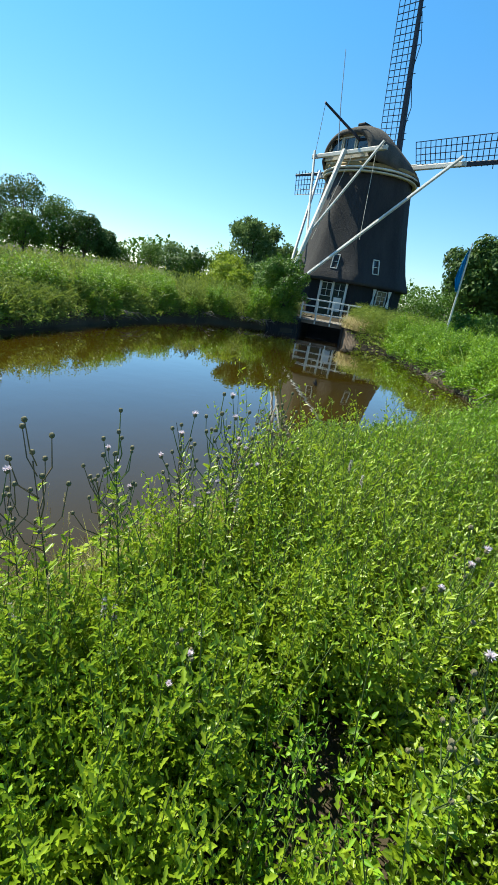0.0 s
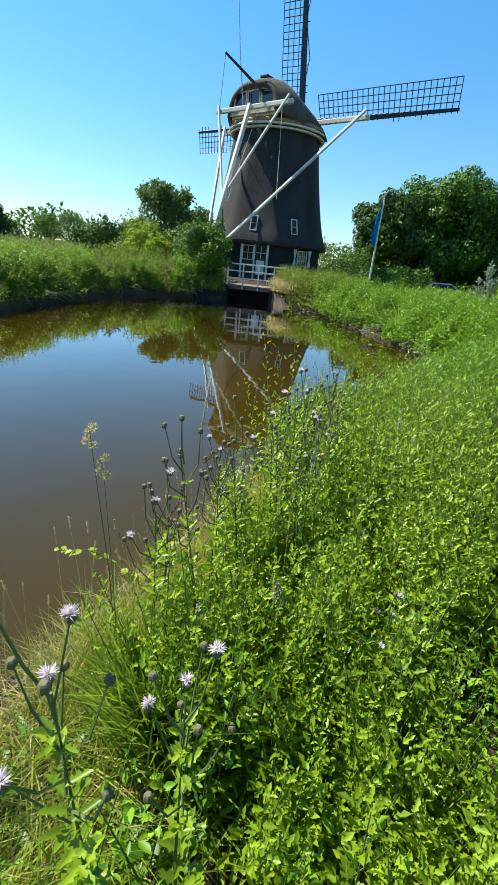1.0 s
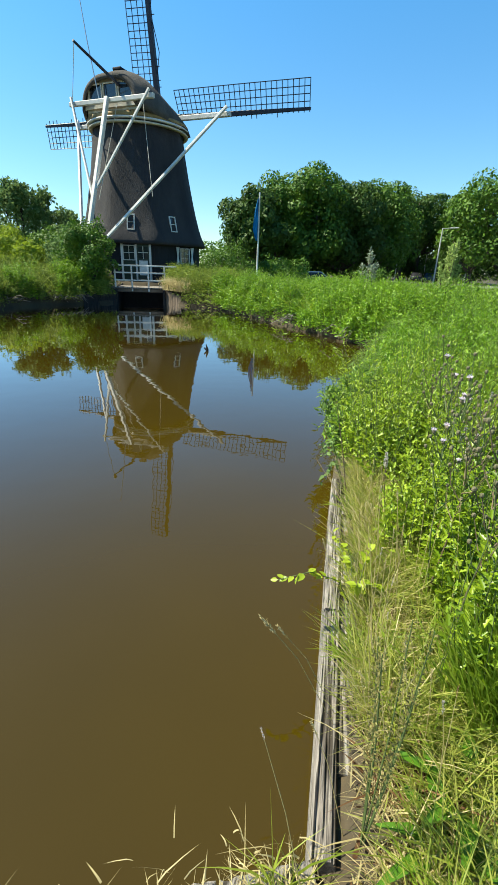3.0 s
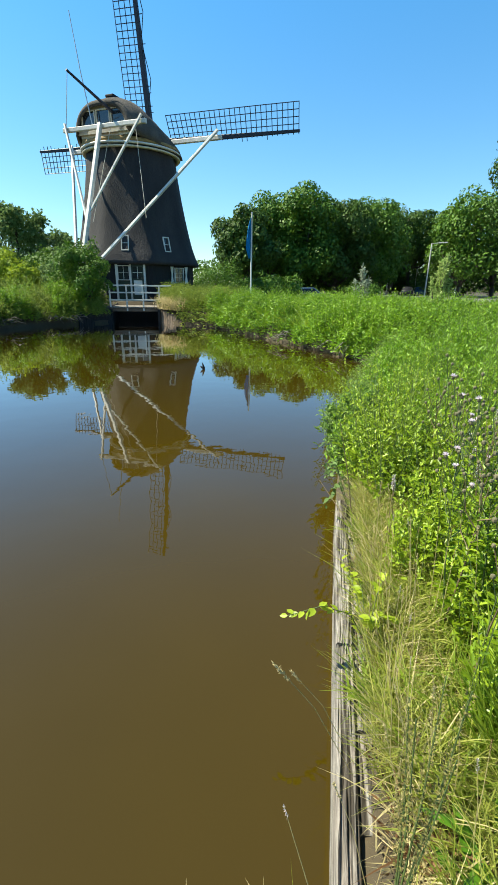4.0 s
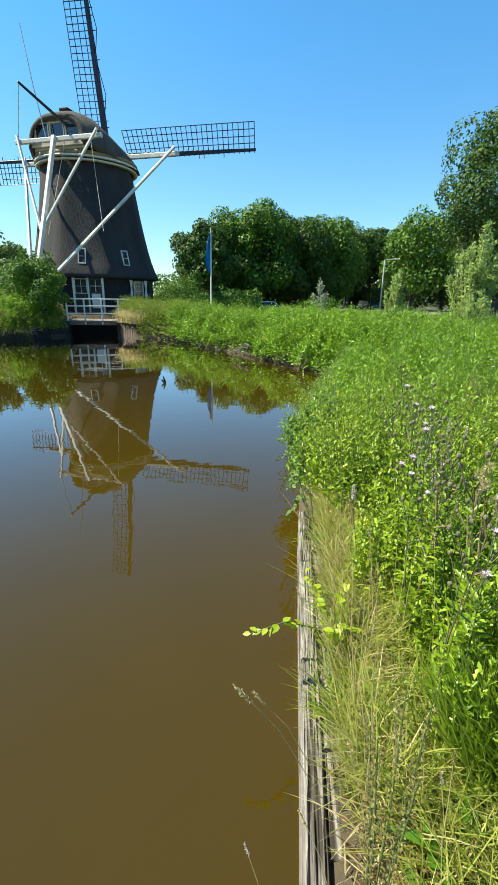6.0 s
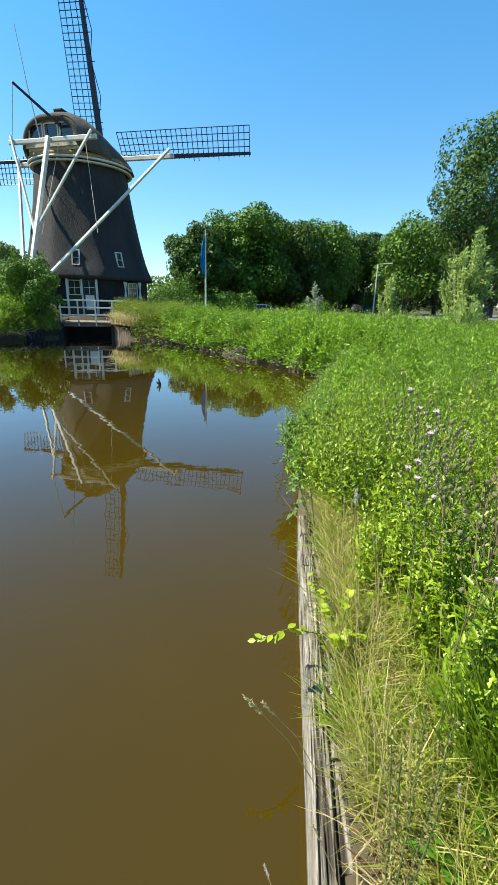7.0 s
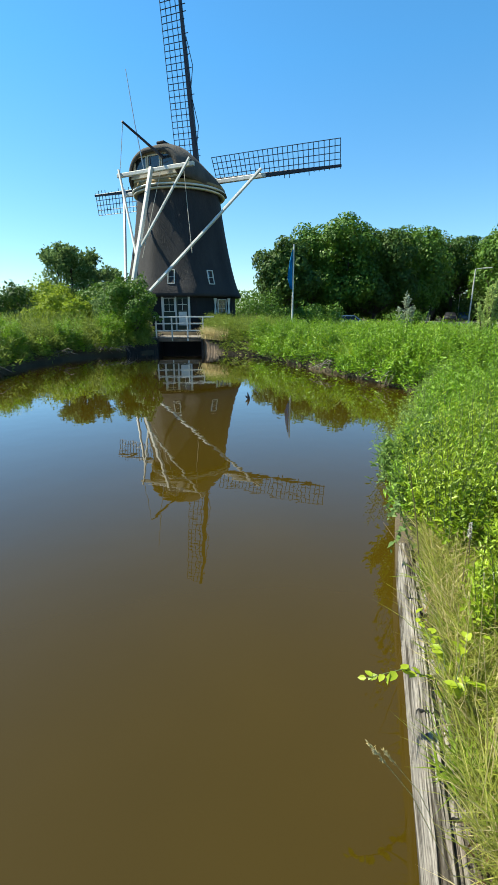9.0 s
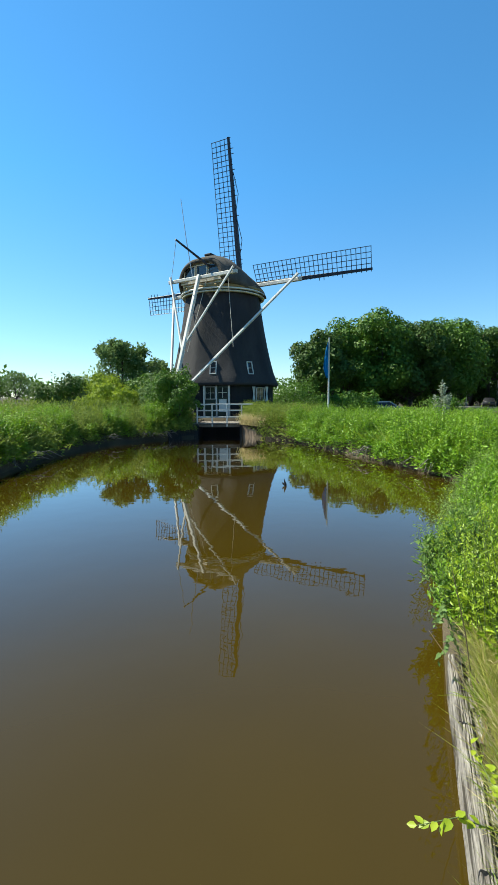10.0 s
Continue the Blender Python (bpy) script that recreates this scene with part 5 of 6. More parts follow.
grass_patch("verge_grass", tufts(rng, c[::2], 22, 0.035), rng, 0.31, M_EDGEGRASS, "long yellowing grass leaning over the timber boards", 0.0027, 0.7)
grass_patch("verge_straw", tufts(rng, c[1::2], 8, 0.035), rng, 0.30, M_DRY, "dry straw stalks standing behind the timber boards", 0.0028, 0.6)
c = np.column_stack([0.60 + 0.45 * rng.random(70), 0.15 + 0.65 * rng.random(70)])
c = c[to_quay(c) > 0.22]
grass_patch("edge_straw", tufts(rng, c, 30, 0.05), rng, 0.11, M_DRY, "bleached straw and stubble beside the timber's end", 0.0028, 1.5)
c = np.column_stack([-0.35 + 1.2 * rng.random(60), 23.7 + 1.6 * rng.random(60)])
c = c[~in_pond(c)]
grass_patch("bridge_reeds", tufts(rng, c, 40, 0.12), rng, 0.8, M_DRY, "pale dry reeds standing beside the bridge", 0.010, 0.5)
c = scatter(rng, 260, 0.62, 1.7, 0.2, 3.0)
c = c[(to_quay(c) > 0.18) & (to_quay(c) < 0.6)]
grass_patch("withered_litter", tufts(rng, c, 14, 0.06), rng, 0.07, M_BROWNLEAF, "withered brown leaves and stalks behind the timber", 0.006, 1.6)
c = np.array([(0.98, 0.62), (1.02, 0.72), (0.93, 0.70), (1.45, 2.1), (2.6, 0.4), (2.2, 1.4)])
grass_patch("dead_stalks", tufts(rng, c, 60, 0.06), rng, 0.16, M_BROWNLEAF, "clump of dead brown stalks in the grass", 0.006, 1.2)
c = scatter(rng, 1250, 0.2, 2.5, -0.9, 3.3)
q = to_quay(c)
c = c[(q > 0.22) & (q < 1.1) & (np.hypot(c[:, 0] - 0.05, c[:, 1] + 0.15) > 0.35)]
p = tufts(rng, c, 21, 0.08)
p = p[~in_pond(p) & (to_quay(p) > 0.19)]
grass_patch("dry_grass", p, rng, 0.18, M_DRY, "straw-coloured dry grass lying along the timber edge", 0.003, 1.2)
p, d = sample_band(rng, 650, 20, 98, 0.0, 0.5)
grass_patch("bank_reeds", p, rng, 0.8, M_LUSH, "long green grass hanging over the bank", 0.014, 0.7)
p, d = sample_band(rng, 2800, -125, -14, 0.0, 1.6)
grass_patch("meadow_reeds", p, rng, 0.8, M_LEFTHERB, "long rough grass hanging over the far bank", 0.016, 0.8)


# ---- thistles with flower heads ----
def thistle_meshes(seed):
    rng = np.random.default_rng(seed)
    h = 1.0
    bm = bmesh.new()
    tube(bm, [(0, 0, 0), (0.01, 0.015, 0.45), (0.03, 0.0, 0.9)], [0.0052, 0.004, 0.0024], 5)
    heads = [Vector((0.03, 0.0, 0.93))]
    for k in range(8 + seed % 3):
        a = k * 2.4 + seed
        z = 0.58 + 0.038 * k
        e = Vector((0.03 + math.cos(a) * (0.11 - 0.008 * k), math.sin(a) * (0.11 - 0.008 * k), z + 0.13 + 0.06 * rng.random()))
        tube(bm, [(0.02, 0.0, z), ((e.x + 0.02) / 2 + math.cos(a) * 0.02, e.y / 2, (z + e.z) / 2 - 0.02), e], [0.003, 0.0024, 0.0016], 4)
        heads.append(e)
    n = 46
    f = rng.random(n) ** 1.1
    ang = np.arange(n) * 2.399
    out = np.column_stack([np.cos(ang), np.sin(ang), np.zeros(n)])
    base = np.column_stack([0.02 + 0 * f, 0 * f, 0.05 + 0.78 * f])
    v, fc = leaves(base, out + np.array((0, 0, 1.0)) * (0.3 + 0.5 * rng.random(n))[:, None], np.array((0, 0, 1.0)) - out * 0.3 + rng.normal(size=(n, 3)) * 0.2, 0.072 * (1.15 - 0.6 * f), LOBED * np.array((1, 0.8, 1.2)), LOBED_F)
    return bm, heads, np_mesh("foliage", v, fc, M_HERB)


def head_bmesh(e, r):
    b = bmesh.new()
    rings = []
    for z, q in ((-1.2, 0.2), (-0.8, 0.75), (-0.2, 0.95), (0.4, 0.8), (0.7, 0.55)):
        rings.append([b.verts.new(e + Vector((math.cos(k * 1.047) * q * r, math.sin(k * 1.047) * q * r, z * r))) for k in range(6)])
    for r0, r1 in zip(rings, rings[1:]):
        for k in range(6):
            b.faces.new((r0[k], r0[(k + 1) % 6], r1[(k + 1) % 6], r1[k]))
    b.faces.new(rings[0][::-1])
    b.faces.new(rings[-1])
    return b


def petal_mesh(e, r, seed):
    rng = np.random.default_rng(seed)
    n = 56
    o = unit(rng.normal(size=(n, 3)) * np.array((1, 1, 0.35)) + np.array((0, 0, 0.75)))
    base = np.array(e) + np.array((0, 0, 0.5 * r)) + o * r * 0.2
    v, f = leaves(base, o, rng.normal(size=(n, 3)), r * 1.25 * (0.8 + 0.4 * rng.random(n)), NARROW, DIAMOND_F)
    return np_mesh("flower", v, f, M_PETAL)


def build_thistle(seed, bloom):
    bm, heads, fol = thistle_meshes(seed)
    t = tagged(empty("thistle"), "creeping thistle with small pale lilac flower heads", "thistle", "thistles on the plot")
    part("stem", bm, M_BROWNSTEM if seed % 2 else M_STEM, t)
    ob = new("foliage", fol)
    ob.parent = t
    for k, e in enumerate(heads):
        hb = part("flower_head", head_bmesh(e, 0.0095), M_BUD, t)
        if (k + seed) % 4 < bloom:
            fl = new("flower", petal_mesh(e, 0.0115, seed * 10 + k))
            fl.parent = hb
    return t


kinds = [build_thistle(s, b) for s, b in ((0, 1), (1, 0), (2, 0), (3, 0), (4, 1))]
spots = []
r2 = random.Random(4)
for ang_k in range(14):      # a fringe along the pond's edge
    f = 0.75 * ang_k / 13
    spots.append((1.38 + 0.78 * f + r2.uniform(-0.08, 0.25), 1.20 + 2.1 * f + r2.uniform(-0.15, 0.15), r2.uniform(1.02, 1.26)))
spots += [(1.50, 0.24, 1.26), (1.74, 0.26, 1.14), (1.55, 1.22, 1.28)]
way = [(2.67, -0.04), (2.26, -0.09), (1.84, -0.26), (1.32, -0.32), (0.81, -0.35), (0.1, 0.0)]
while len(spots) < 56:
    x, y = r2.uniform(1.2, 5.2), r2.uniform(-0.2, 5.0)
    if not in_pond(np.array([(x, y)]))[0] and (to_quay(np.array([(x, y)]))[0] > 0.75) and min(math.hypot(x - a, y - b) for a, b in way) > 1.0:
        spots.append((x, y, r2.uniform(0.80, 1.12)))
for k, (x, y, s) in enumerate(spots):
    m = pose(x, y, float(ground_z(x, y)) - 0.02, r2.uniform(-5, 5), r2.uniform(-5, 5), r2.uniform(0, 360))
    t = kinds[k] if k < 5 else copy_thing(kinds[k % 5], m)
    t.matrix_basis = m @ Matrix.Scale(s, 4)


# ---- timbered edge ----
def build_quay():
    q = tagged(empty("timber_edge", QUAY_A), "weathered grey timber edging along the pond, split and grooved", "quay", kind="structure")
    d = (QUAY_B - QUAY_A).normalized()
    inn = Vector((d.y, -d.x, 0))
    rngq = random.Random(9)

    def plank(a, b, width, top, low, seed, name="beam"):
        """A long plank with a grooved, worn top, ends a and b, the water side at a-b."""
        bm = bmesh.new()
        a, b = Vector(a), Vector(b)
        dd = (b - a).normalized()
        ii = Vector((dd.y, -dd.x, 0))
        n = max(6, int((b - a).length / 0.05))
        cols = 15
        rows = []
        for i in range(n + 1):
            p = a + (b - a) * (i / n)
            row = [bm.verts.new(p + UP * low), bm.verts.new(p + UP * (top - 0.14)), bm.verts.new(p + UP * (top - 0.05) + ii * 0.012 * max(0, noise.noise((i * 0.35, seed, 1))))]
            for j in range(cols):
                g = j / (cols - 1)
                groove = -0.032 * max(0, noise.noise((i * 0.11 + seed * 3, j * 2.3, seed))) - 0.010 * noise.noise((i * 0.4, j * 1.1, seed + 5))
                edge = -0.018 if j in (0, cols - 1) else 0.0
                row.append(bm.verts.new(p + ii * (width * g) + UP * (top + groove + edge + 0.012 * noise.noise((i * 0.09, seed, 2)))))
            row.append(bm.verts.new(p + ii * width + UP * low))
            rows.append(row)
        for r0, r1 in zip(rows, rows[1:]):
            for k in range(len(r0) - 1):
                bm.faces.new((r0[k], r1[k], r1[k + 1], r0[k + 1]))
        bm.faces.new(rows[0])
        bm.faces.new(rows[-1][::-1])
        return part(name, bm, M_WOOD, q)

    # front waling in three lengths, then broken boards behind it
    ln = (QUAY_B - QUAY_A).length
    cuts = [0.0, 1.12, 2.0, ln]
    for k in range(3):
        a, b = QUAY_A + d * (cuts[k] + 0.004), QUAY_A + d * (cuts[k + 1] - 0.004)
        plank(a, b, 0.085, 0.315 + 0.006 * k, -0.5, k + 1)
    s = 0.02
    k = 0
    while s < ln - 0.3:
        step = rngq.uniform(0.14, 0.42)
        a = QUAY_A + d * s + inn * 0.088
        plank(a, a + d * (step - 0.015), rngq.uniform(0.09, 0.15), 0.305 + rngq.uniform(-0.045, 0.02), 0.05, 10 + k, "board")
        s += step
        k += 1
    return q


def front_edge():
    """Short worn sleepers along the edge where the camera stands."""
    q = tagged(empty("front_edge", (-0.6, 0.5, 0.3)), "worn grey timber sleepers along the front of the pond", "quay", kind="structure")
    rr = random.Random(3)
    x = 0.57
    k = 0
    while x > -2.6:
        w = rr.uniform(0.09, 0.22)
        bm = bmesh.new()
        rows = []
        for i in range(9):
            yy = 0.575 - 0.34 * i / 8
            rows.append([bm.verts.new((x - w * j / 6 + 0.004 * noise.noise((i, j, k)), yy + (0.01 * noise.noise((j * 0.7, k, 3))), 0.305 + 0.025 * noise.noise((k * 7.3, 1.0, 2.0)) + 0.03 * noise.noise((i * 0.5 + k, j * 1.9, k)) - (0.02 if j in (0, 6) or i in (0, 8) else 0))) for j in range(7)])
        for r0, r1 in zip(rows, rows[1:]):
            for j in range(6):
                bm.faces.new((r0[j], r0[j + 1], r1[j + 1], r1[j]))
        border = [rows[0][j] for j in range(7)] + [rows[i][6] for i in range(1, 9)] + [rows[8][j] for j in range(5, -1, -1)] + [rows[i][0] for i in range(7, 0, -1)]
        lowv = [bm.verts.new((v.co.x, v.co.y, -0.5)) for v in border]
        for j in range(len(border)):
            n = (j + 1) % len(border)
            bm.faces.new((border[j], lowv[j], lowv[n], border[n]))
        part("sleeper", bm, M_WOOD, q)
        x -= w + 0.012
        k += 1


build_quay()
front_edge()


# ---- twigs, stalks and branches at the water's edge ----
def vine(base, pts, seed, label, n=16, size=0.055, mat=None):
    """A trailing shoot with leaves."""
    v = tagged(empty("trailing_shoot", base), label, "plant")
    bm = bmesh.new()
    pts = [Vector(p) for p in pts]
    tube(bm, pts, [0.004 - 0.0025 * k / (len(pts) - 1) for k in range(len(pts))], 5)
    part("stem", bm, M_STEM, v)
    rg = np.random.default_rng(seed)
    arr = np.array([tuple(p) for p in pts])
    f = np.linspace(0.1, 1.0, n) * (len(pts) - 1)
    i = np.minimum(f.astype(int), len(pts) - 2)
    p = arr[i] + (arr[i + 1] - arr[i]) * (f - i)[:, None]
    along = (arr[i + 1] - arr[i]) * 2 + rg.normal(size=(n, 3)) * np.array((0.35, 0.35, 0.12))
    vv, ff = leaves(p, along, np.array((0, 0, 1.0)) + rg.normal(size=(n, 3)) * 0.35, size * (0.7 + 0.6 * rg.random(n)), OVAL * np.array((1, 1.35, 1)), OVAL_F)
    ob = new("foliage", np_mesh("foliage", vv, ff, mat or M_VINE))
    ob.parent = v
    ob.matrix_basis = Matrix.Translation(-Vector(base))
    return v


vine((1.12, 1.62, 0.29), [(1.12, 1.62, 0.29), (1.00, 1.60, 0.52), (0.83, 1.57, 0.615), (0.66, 1.56, 0.59)], 1, "yellow-green leafy shoot hanging out over the pond", 18, 0.052)
for k, (dx, dy, dz) in enumerate(((0.05, 0.30, 0.22), (0.12, 0.12, 0.30), (-0.05, -0.10, 0.25), (0.02, 0.45, 0.20), (0.10, -0.05, 0.2))):
    vine((1.12, 1.62, 0.29), [(1.12, 1.62, 0.29), (1.12 + dx * 0.5, 1.62 + dy * 0.5, 0.34 + dz * 0.7), (1.12 + dx, 1.62 + dy, 0.30 + dz)], 5 + k, "yellow-green bramble shoot on the timber edge", 12, 0.05)
for k in range(8):
    f = k / 7
    x, y = 1.48 + 0.62 * f + 0.04 * math.sin(k * 5), 2.95 + 1.6 * f
    r = 0.14 + 0.06 * math.sin(k * 3.3)
    vine((x + 0.1, y, 0.29), [(x + 0.1, y, 0.29), (x - 0.02, y + 0.03, 0.56 + 0.1 * math.sin(k * 2)), (x - r * 0.7, y - 0.06, 0.56 + 0.14 * math.sin(k * 2)), (x - r * 1.2, y - 0.1, 0.45 + 0.15 * math.sin(k))], 30 + k,
         "grey-green leafy shoot leaning over the water", 26, 0.042, M_WILLOW)
sapling("willow_shrub", 2.22, 4.35, 0.80, 0.48, 57, M_BUSH, "low grey-green willow shrub leaning over the pond", 46, 0.065, 70)
sapling("willow_shrub", 1.92, 3.75, 0.62, 0.32, 58, M_BUSH, "small grey-green willow shrub at the end of the timber", 24, 0.055, 60)
sapling("willow_shrub", 2.85, 5.45, 0.52, 0.40, 59, M_BUSH, "low grey-green willow shrub among the bank herbs", 30, 0.07, 60)


def mint(x, y, z, seed):
    """A stalk that ends in two fluffy pale flower spikes."""
    rg = np.random.default_rng(seed)
    g = tagged(empty("mint", (x, y, 0.29)), "mint stalk with fluffy pale pinkish-white flower spikes", "flower", "flowering mint on the plot")
    for k in range(2):
        top = Vector((x + 0.05 * (k - 0.5) + rg.normal() * 0.02, y + rg.normal() * 0.02, z - 0.05 * k))
        bm = bmesh.new()
        tube(bm, [(x, y, 0.27), (x + rg.normal() * 0.01, y, (z + 0.34) / 2), top], [0.004, 0.003, 0.002], 5)
        st = part("stem", bm, M_BROWNSTEM, g)
        n = 130
        f = rg.random(n)
        o = unit(rg.normal(size=(n, 3)) * np.array((1, 1, 0.4)))
        whorl = 0.55 + 0.45 * np.cos(f * 22)
        p = np.array(top)[None] + np.array((0, 0, 1.0)) * (0.085 * (f - 0.75))[:, None] + o * (0.006 * whorl * (1.15 - 0.6 * f))[:, None]
        v, fc = leaves(p, o + np.array((0, 0, 0.4)), rg.normal(size=(n, 3)), np.full(n, 0.010), DIAMOND, DIAMOND_F)
        fl = new("flower_spike", np_mesh("flower_spike", v, fc, M_SPIKE))
        fl.parent = st


for k, (x, y, z) in enumerate(((1.88, 1.12, 0.98), (1.58, 0.94, 0.98), (1.98, 2.20, 1.14), (2.02, 2.12, 1.06), (1.55, 2.3, 0.92), (2.6, 2.7, 1.2))):
    mint(x, y, z, 200 + k)


def dock(x, y, seed):
    """A rosette of broad upright leaves."""
    rg = np.random.default_rng(seed)
    g = tagged(empty("dock", (x, y, 0.28)), "dock plant with broad glossy green leaves in the grass", "plant")
    for k in range(9):
        a = k * 2.4 + seed
        o = Vector((math.cos(a), math.sin(a), 0))
        ln, w = 0.21 + 0.09 * rg.random(), 0.024 + 0.009 * rg.random()
        lift = 0.5 + 0.7 * rg.random()
        bm = bmesh.new()
        rows = []
        for i in range(8):
            u = i / 7
            c = Vector((x, y, 0.28)) + o * (ln * u * (0.55 + 0.45 * u)) + UP * (ln * lift * u * (1.25 - 0.75 * u))
            half = w * max(0.06, math.sin(math.pi * min(1, u * 0.86 + 0.14)) ** 0.8)
            s = UP.cross(o) * half
            wave = UP * (0.006 * math.sin(i * 2.1 + k))
            rows.append([bm.verts.new(c - s + UP * half * 0.35 + wave), bm.verts.new(c), bm.verts.new(c + s + UP * half * 0.35 - wave)])
        for r0, r1 in zip(rows, rows[1:]):
            for j in range(2):
                bm.faces.new((r0[j], r0[j + 1], r1[j + 1], r1[j]))
        part("leaf", bm, M_DOCK, g, "", True)


dock(1.00, 0.52, 1)
dock(1.14, 0.62, 4)
dock(1.75, 1.55, 2)
dock(1.5, 0.35, 3)


def dry_stick(a, b, seed):
    s = tagged(empty("dry_stick", a), "thin dark dead stalk leaning out over the pond", "stick")
    a, b = Vector(a), Vector(b)
    bm = bmesh.new()
    tube(bm, [a, a.lerp(b, 0.5) + Vector((0.012, 0, 0.01)), b], [0.005, 0.004, 0.002], 5)
    part("stalk", bm, M_BROWNSTEM, s)


dry_stick((1.50, 2.72, 0.28), (1.30, 2.68, 1.18), 1)
dry_stick((1.46, 2.45, 0.28), (1.28, 2.95, 0.62), 2)


def seed_stalk(base, top, head, seed, mat=None):
    """A dry grass stalk with a seed head."""
    g = tagged(empty("grass_stalk", base), "thin straw-coloured grass stalk with a seed head", "grass stalk", "seeding stalks by the water")
    b, t = Vector(base), Vector(top)
    mid = b.lerp(t, 0.55) + Vector((0.0, 0.0, 0.06))
    bm = bmesh.new()
    tube(bm, [b, mid, t], [0.0016, 0.0013, 0.0008], 5)
    part("stalk", bm, M_DRY, g)
    rg = np.random.default_rng(seed)
    d = np.array((t - mid).normalized())
    n = 46
    f = rg.random(n)
    p = np.array(t)[None] - d[None] * (f * head)[:, None]
    v, fc = leaves(p, d[None] * 0.9 + rg.normal(size=(n, 3)) * 0.45, rg.normal(size=(n, 3)), np.full(n, head * 0.16), NARROW * np.array((1, 1.5, 1)), DIAMOND_F)
    ob = new("seed_head", np_mesh("seed_head", v, fc, mat or M_DRY))
    ob.parent = g
    ob.matrix_basis = Matrix.Translation(-b)


seed_stalk((0.80, 0.98, 0.28), (0.47, 1.064, 0.85), 0.10, 1)
seed_stalk((0.82, 1.02, 0.28), (0.55, 1.12, 0.74), 0.08, 2)
seed_stalk((0.52, 0.42, 0.28), (0.372, 0.553, 0.99), 0.035, 3, M_PETAL)
for k, (bx, by, tx, ty, tz) in enumerate(((0.70, 0.62, 0.58, 0.74, 0.72), (0.95, 1.3, 0.82, 1.42, 0.92), (1.05, 1.2, 0.98, 1.3, 1.0), (1.25, 2.1, 1.12, 2.2, 0.85), (1.3, 1.5, 1.25, 1.6, 1.05), (1.5, 1.3, 1.45, 1.4, 1.1), (1.9, 1.6, 1.88, 1.66, 1.2),
                                           (1.75, 0.9, 1.7, 1.0, 1.12), (2.2, 1.2, 2.18, 1.28, 1.2))):
    seed_stalk((bx, by, 0.27), (tx, ty, tz), 0.06, 10 + k)


rs = random.Random(21)
dq = (QUAY_B - QUAY_A).normalized()
for k in range(20):
    at = QUAY_A + dq * rs.uniform(0.15, 2.0) + Vector((dq.y, -dq.x, 0)) * rs.uniform(0.20, 0.42)
    seed_stalk((at.x, at.y, 0.27), (at.x - rs.uniform(-0.03, 0.13), at.y + rs.uniform(-0.08, 0.12), rs.uniform(0.66, 1.02)), rs.uniform(0.04, 0.075), 40 + k)


# plantain and sedge stalks with dark heads, standing out against the water
for k in range(18):
    at = QUAY_A + dq * rs.uniform(0.15, 1.75) + Vector((dq.y, -dq.x, 0)) * rs.uniform(0.16, 0.50)
    seed_stalk((at.x, at.y, 0.27), (at.x - rs.uniform(-0.04, 0.10), at.y + rs.uniform(-0.05, 0.10), rs.uniform(0.72, 1.12)), rs.uniform(0.030, 0.055), 80 + k, M_BROWNLEAF if k % 3 else M_SPIKE)


def sorrel(x, y, seed):
    """Upright branched spikes crowded with small brownish-green fruits."""
    rg = np.random.default_rng(seed)
    g = tagged(empty("sorrel", (x, y, 0.28)), "sorrel plant with upright brownish-green seed spikes by the water", "plant")
    for k in range(5):
        a = k * 2.4
        top = np.array((x + 0.07 * math.cos(a), y + 0.07 * math.sin(a), 1.08 + 0.16 * rg.random()))
        foot = np.array((x, y, 0.27))
        bm = bmesh.new()
        tube(bm, [Vector(foot), Vector(foot * 0.45 + top * 0.55) + Vector((0.01, 0, 0.02)), Vector(top)], [0.0035, 0.003, 0.0015], 5)
        st = part("stem", bm, M_STEM, g)
        n = 240
        f = 0.35 + 0.65 * rg.random(n)
        o = unit(rg.normal(size=(n, 3)) * np.array((1, 1, 0.5)))
        p = foot + (top - foot) * f[:, None] + o * 0.007
        v, fc = leaves(p, o + np.array((0, 0, 0.5)), rg.normal(size=(n, 3)), np.full(n, 0.010), OVAL, OVAL_F)
        fr = new("fruit_spike", np_mesh("fruit_spike", v, fc, M_SORREL))
        fr.parent = st
        tagged(fr, "small brownish-green fruits", kind="stuff")


sorrel(0.74, 0.58, 31)


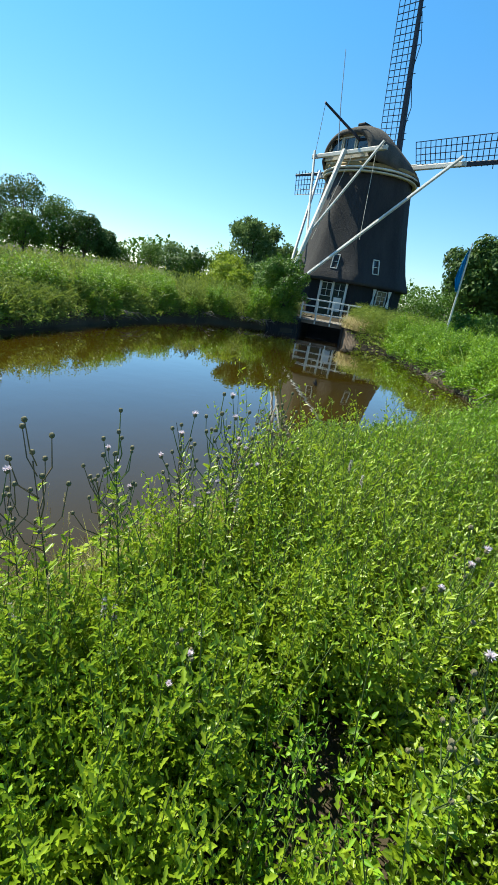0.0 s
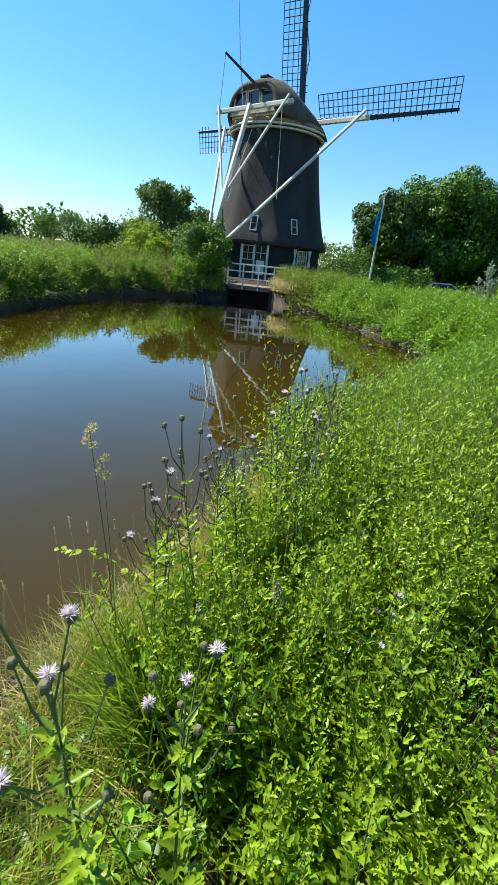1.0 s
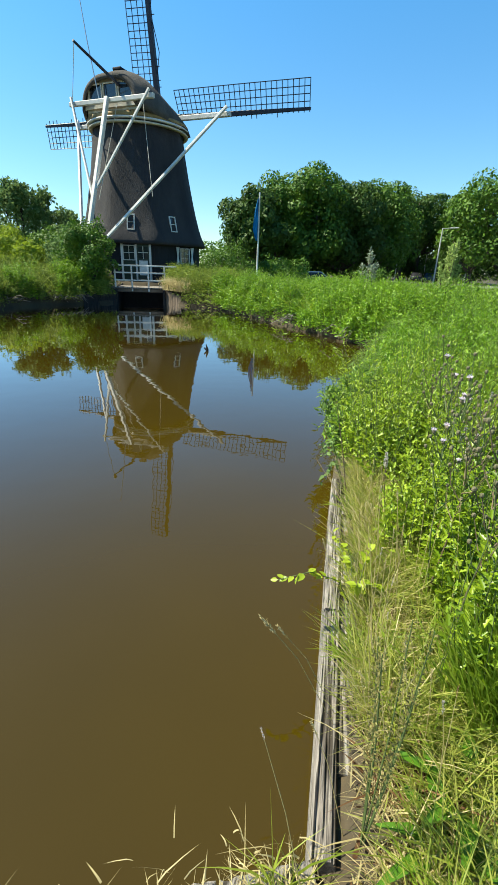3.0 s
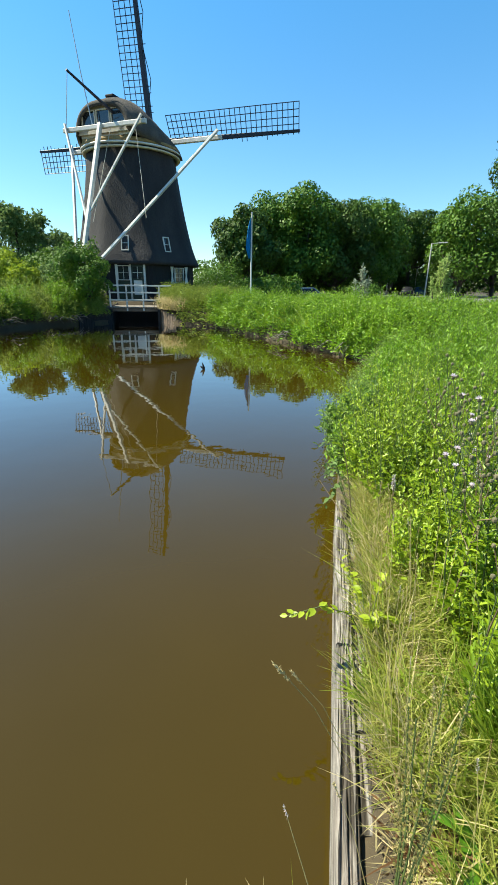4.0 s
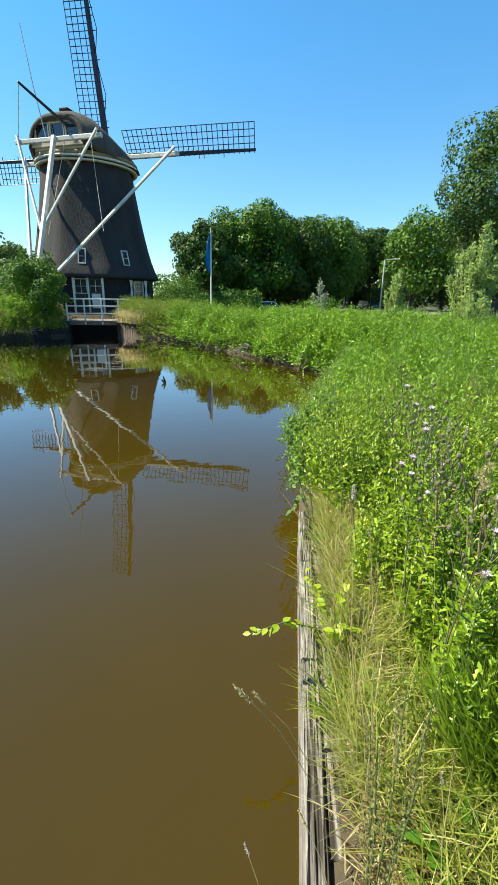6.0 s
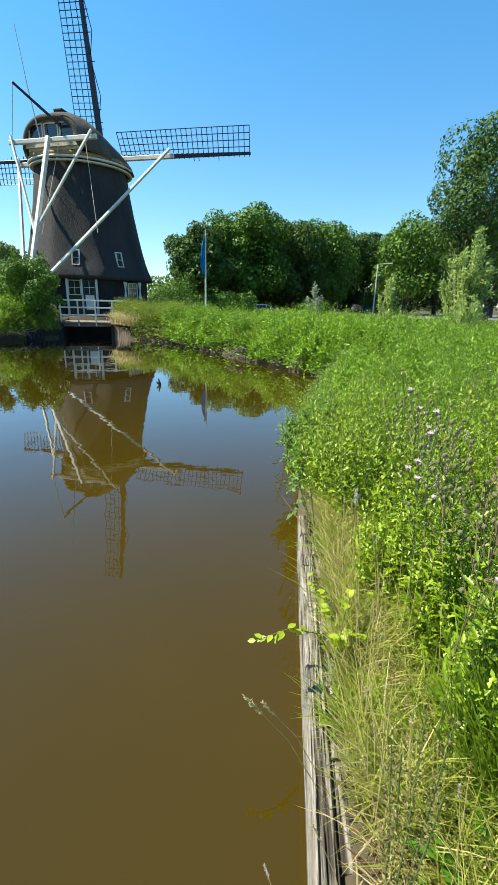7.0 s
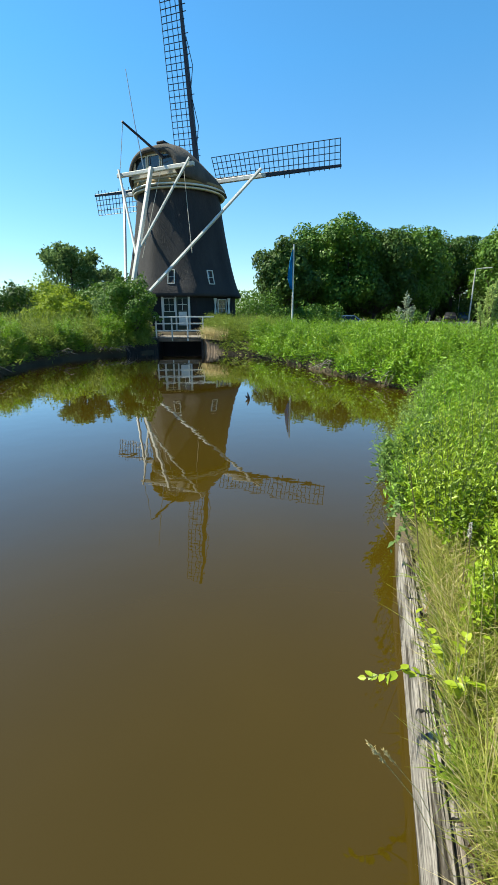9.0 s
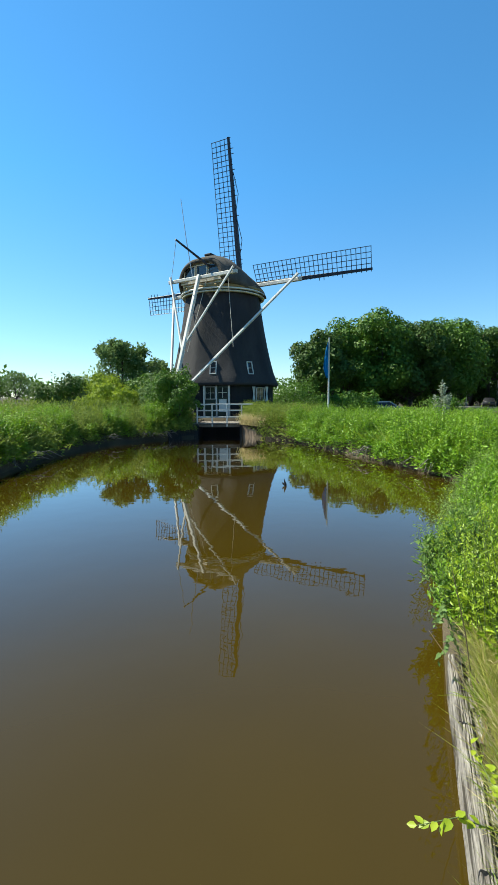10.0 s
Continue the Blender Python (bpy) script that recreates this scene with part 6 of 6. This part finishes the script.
def fog_grass(x, y, tops, seed):
    """Tall grass stalks that end in fluffy pale lobed heads."""
    rg = np.random.default_rng(seed)
    g = tagged(empty("cocksfoot_grass", (x, y, 0.28)), "tall grass stalks with fluffy pale straw-coloured lobed heads", "grass stalk")
    for tx, ty, tz in tops:
        top = Vector((tx, ty, tz))
        bm = bmesh.new()
        tube(bm, [(x, y, 0.27), (x + (tx - x) * 0.35, y + (ty - y) * 0.35, 0.27 + (tz - 0.27) * 0.55), top], [0.0024, 0.002, 0.001], 5)
        st = part("stalk", bm, M_STEM, g)
        n = 220
        lobe = rg.integers(0, 4, n)
        c = np.array(top) + np.array((0, 0, -0.022)) * lobe[:, None] + np.column_stack([np.cos(lobe * 2.2), np.sin(lobe * 2.2), np.zeros(n)]) * 0.012
        o = unit(rg.normal(size=(n, 3)))
        v, fc = leaves(c + o * 0.008, o + np.array((0, 0, 0.6)), rg.normal(size=(n, 3)), np.full(n, 0.012), NARROW * np.array((1, 1.6, 1)), DIAMOND_F)
        hd = new("seed_head", np_mesh("seed_head", v, fc, M_DRY))
        hd.parent = st


fog_grass(1.24, 1.02, ((1.20, 0.95, 1.62), (1.25, 0.93, 1.53)), 33)


def fallen_branch(x, y, ang, size, seed):
    rr = random.Random(seed)
    b = tagged(empty("fallen_branch", (x, y, 0.1)), "bare pale dead branch lying at the water's edge", "branch", "dead branches on the bank")
    for k in range(7):
        bm = bmesh.new()
        a = ang + rr.uniform(-0.8, 0.8)
        l = size * rr.uniform(0.5, 1.0)
        p = Vector((x + rr.uniform(-0.3, 0.3), y + rr.uniform(-0.3, 0.3), 0.25 + rr.uniform(0, 0.2)))
        q = p + Vector((math.cos(a) * l * 0.5, math.sin(a) * l * 0.5, rr.uniform(0.0, 0.15)))
        e = p + Vector((math.cos(a) * l, math.sin(a) * l, rr.uniform(-0.25, 0.05)))
        tube(bm, [p, q, e], [0.022, 0.015, 0.006], 5)
        part("twig", bm, M_WOOD, b, "", True)


for k, (x, y, a) in enumerate(((-7.5, 14.6, 0.2), (-7.6, 13.6, -0.4), (-5.2, 22.8, -0.9), (-4.7, 23.3, -0.6), (-6.9, 20.9, -0.3), (5.4, 12.6, 3.3), (4.5, 15.5, 3.4))):
    fallen_branch(x, y, a, 0.9, 70 + k)
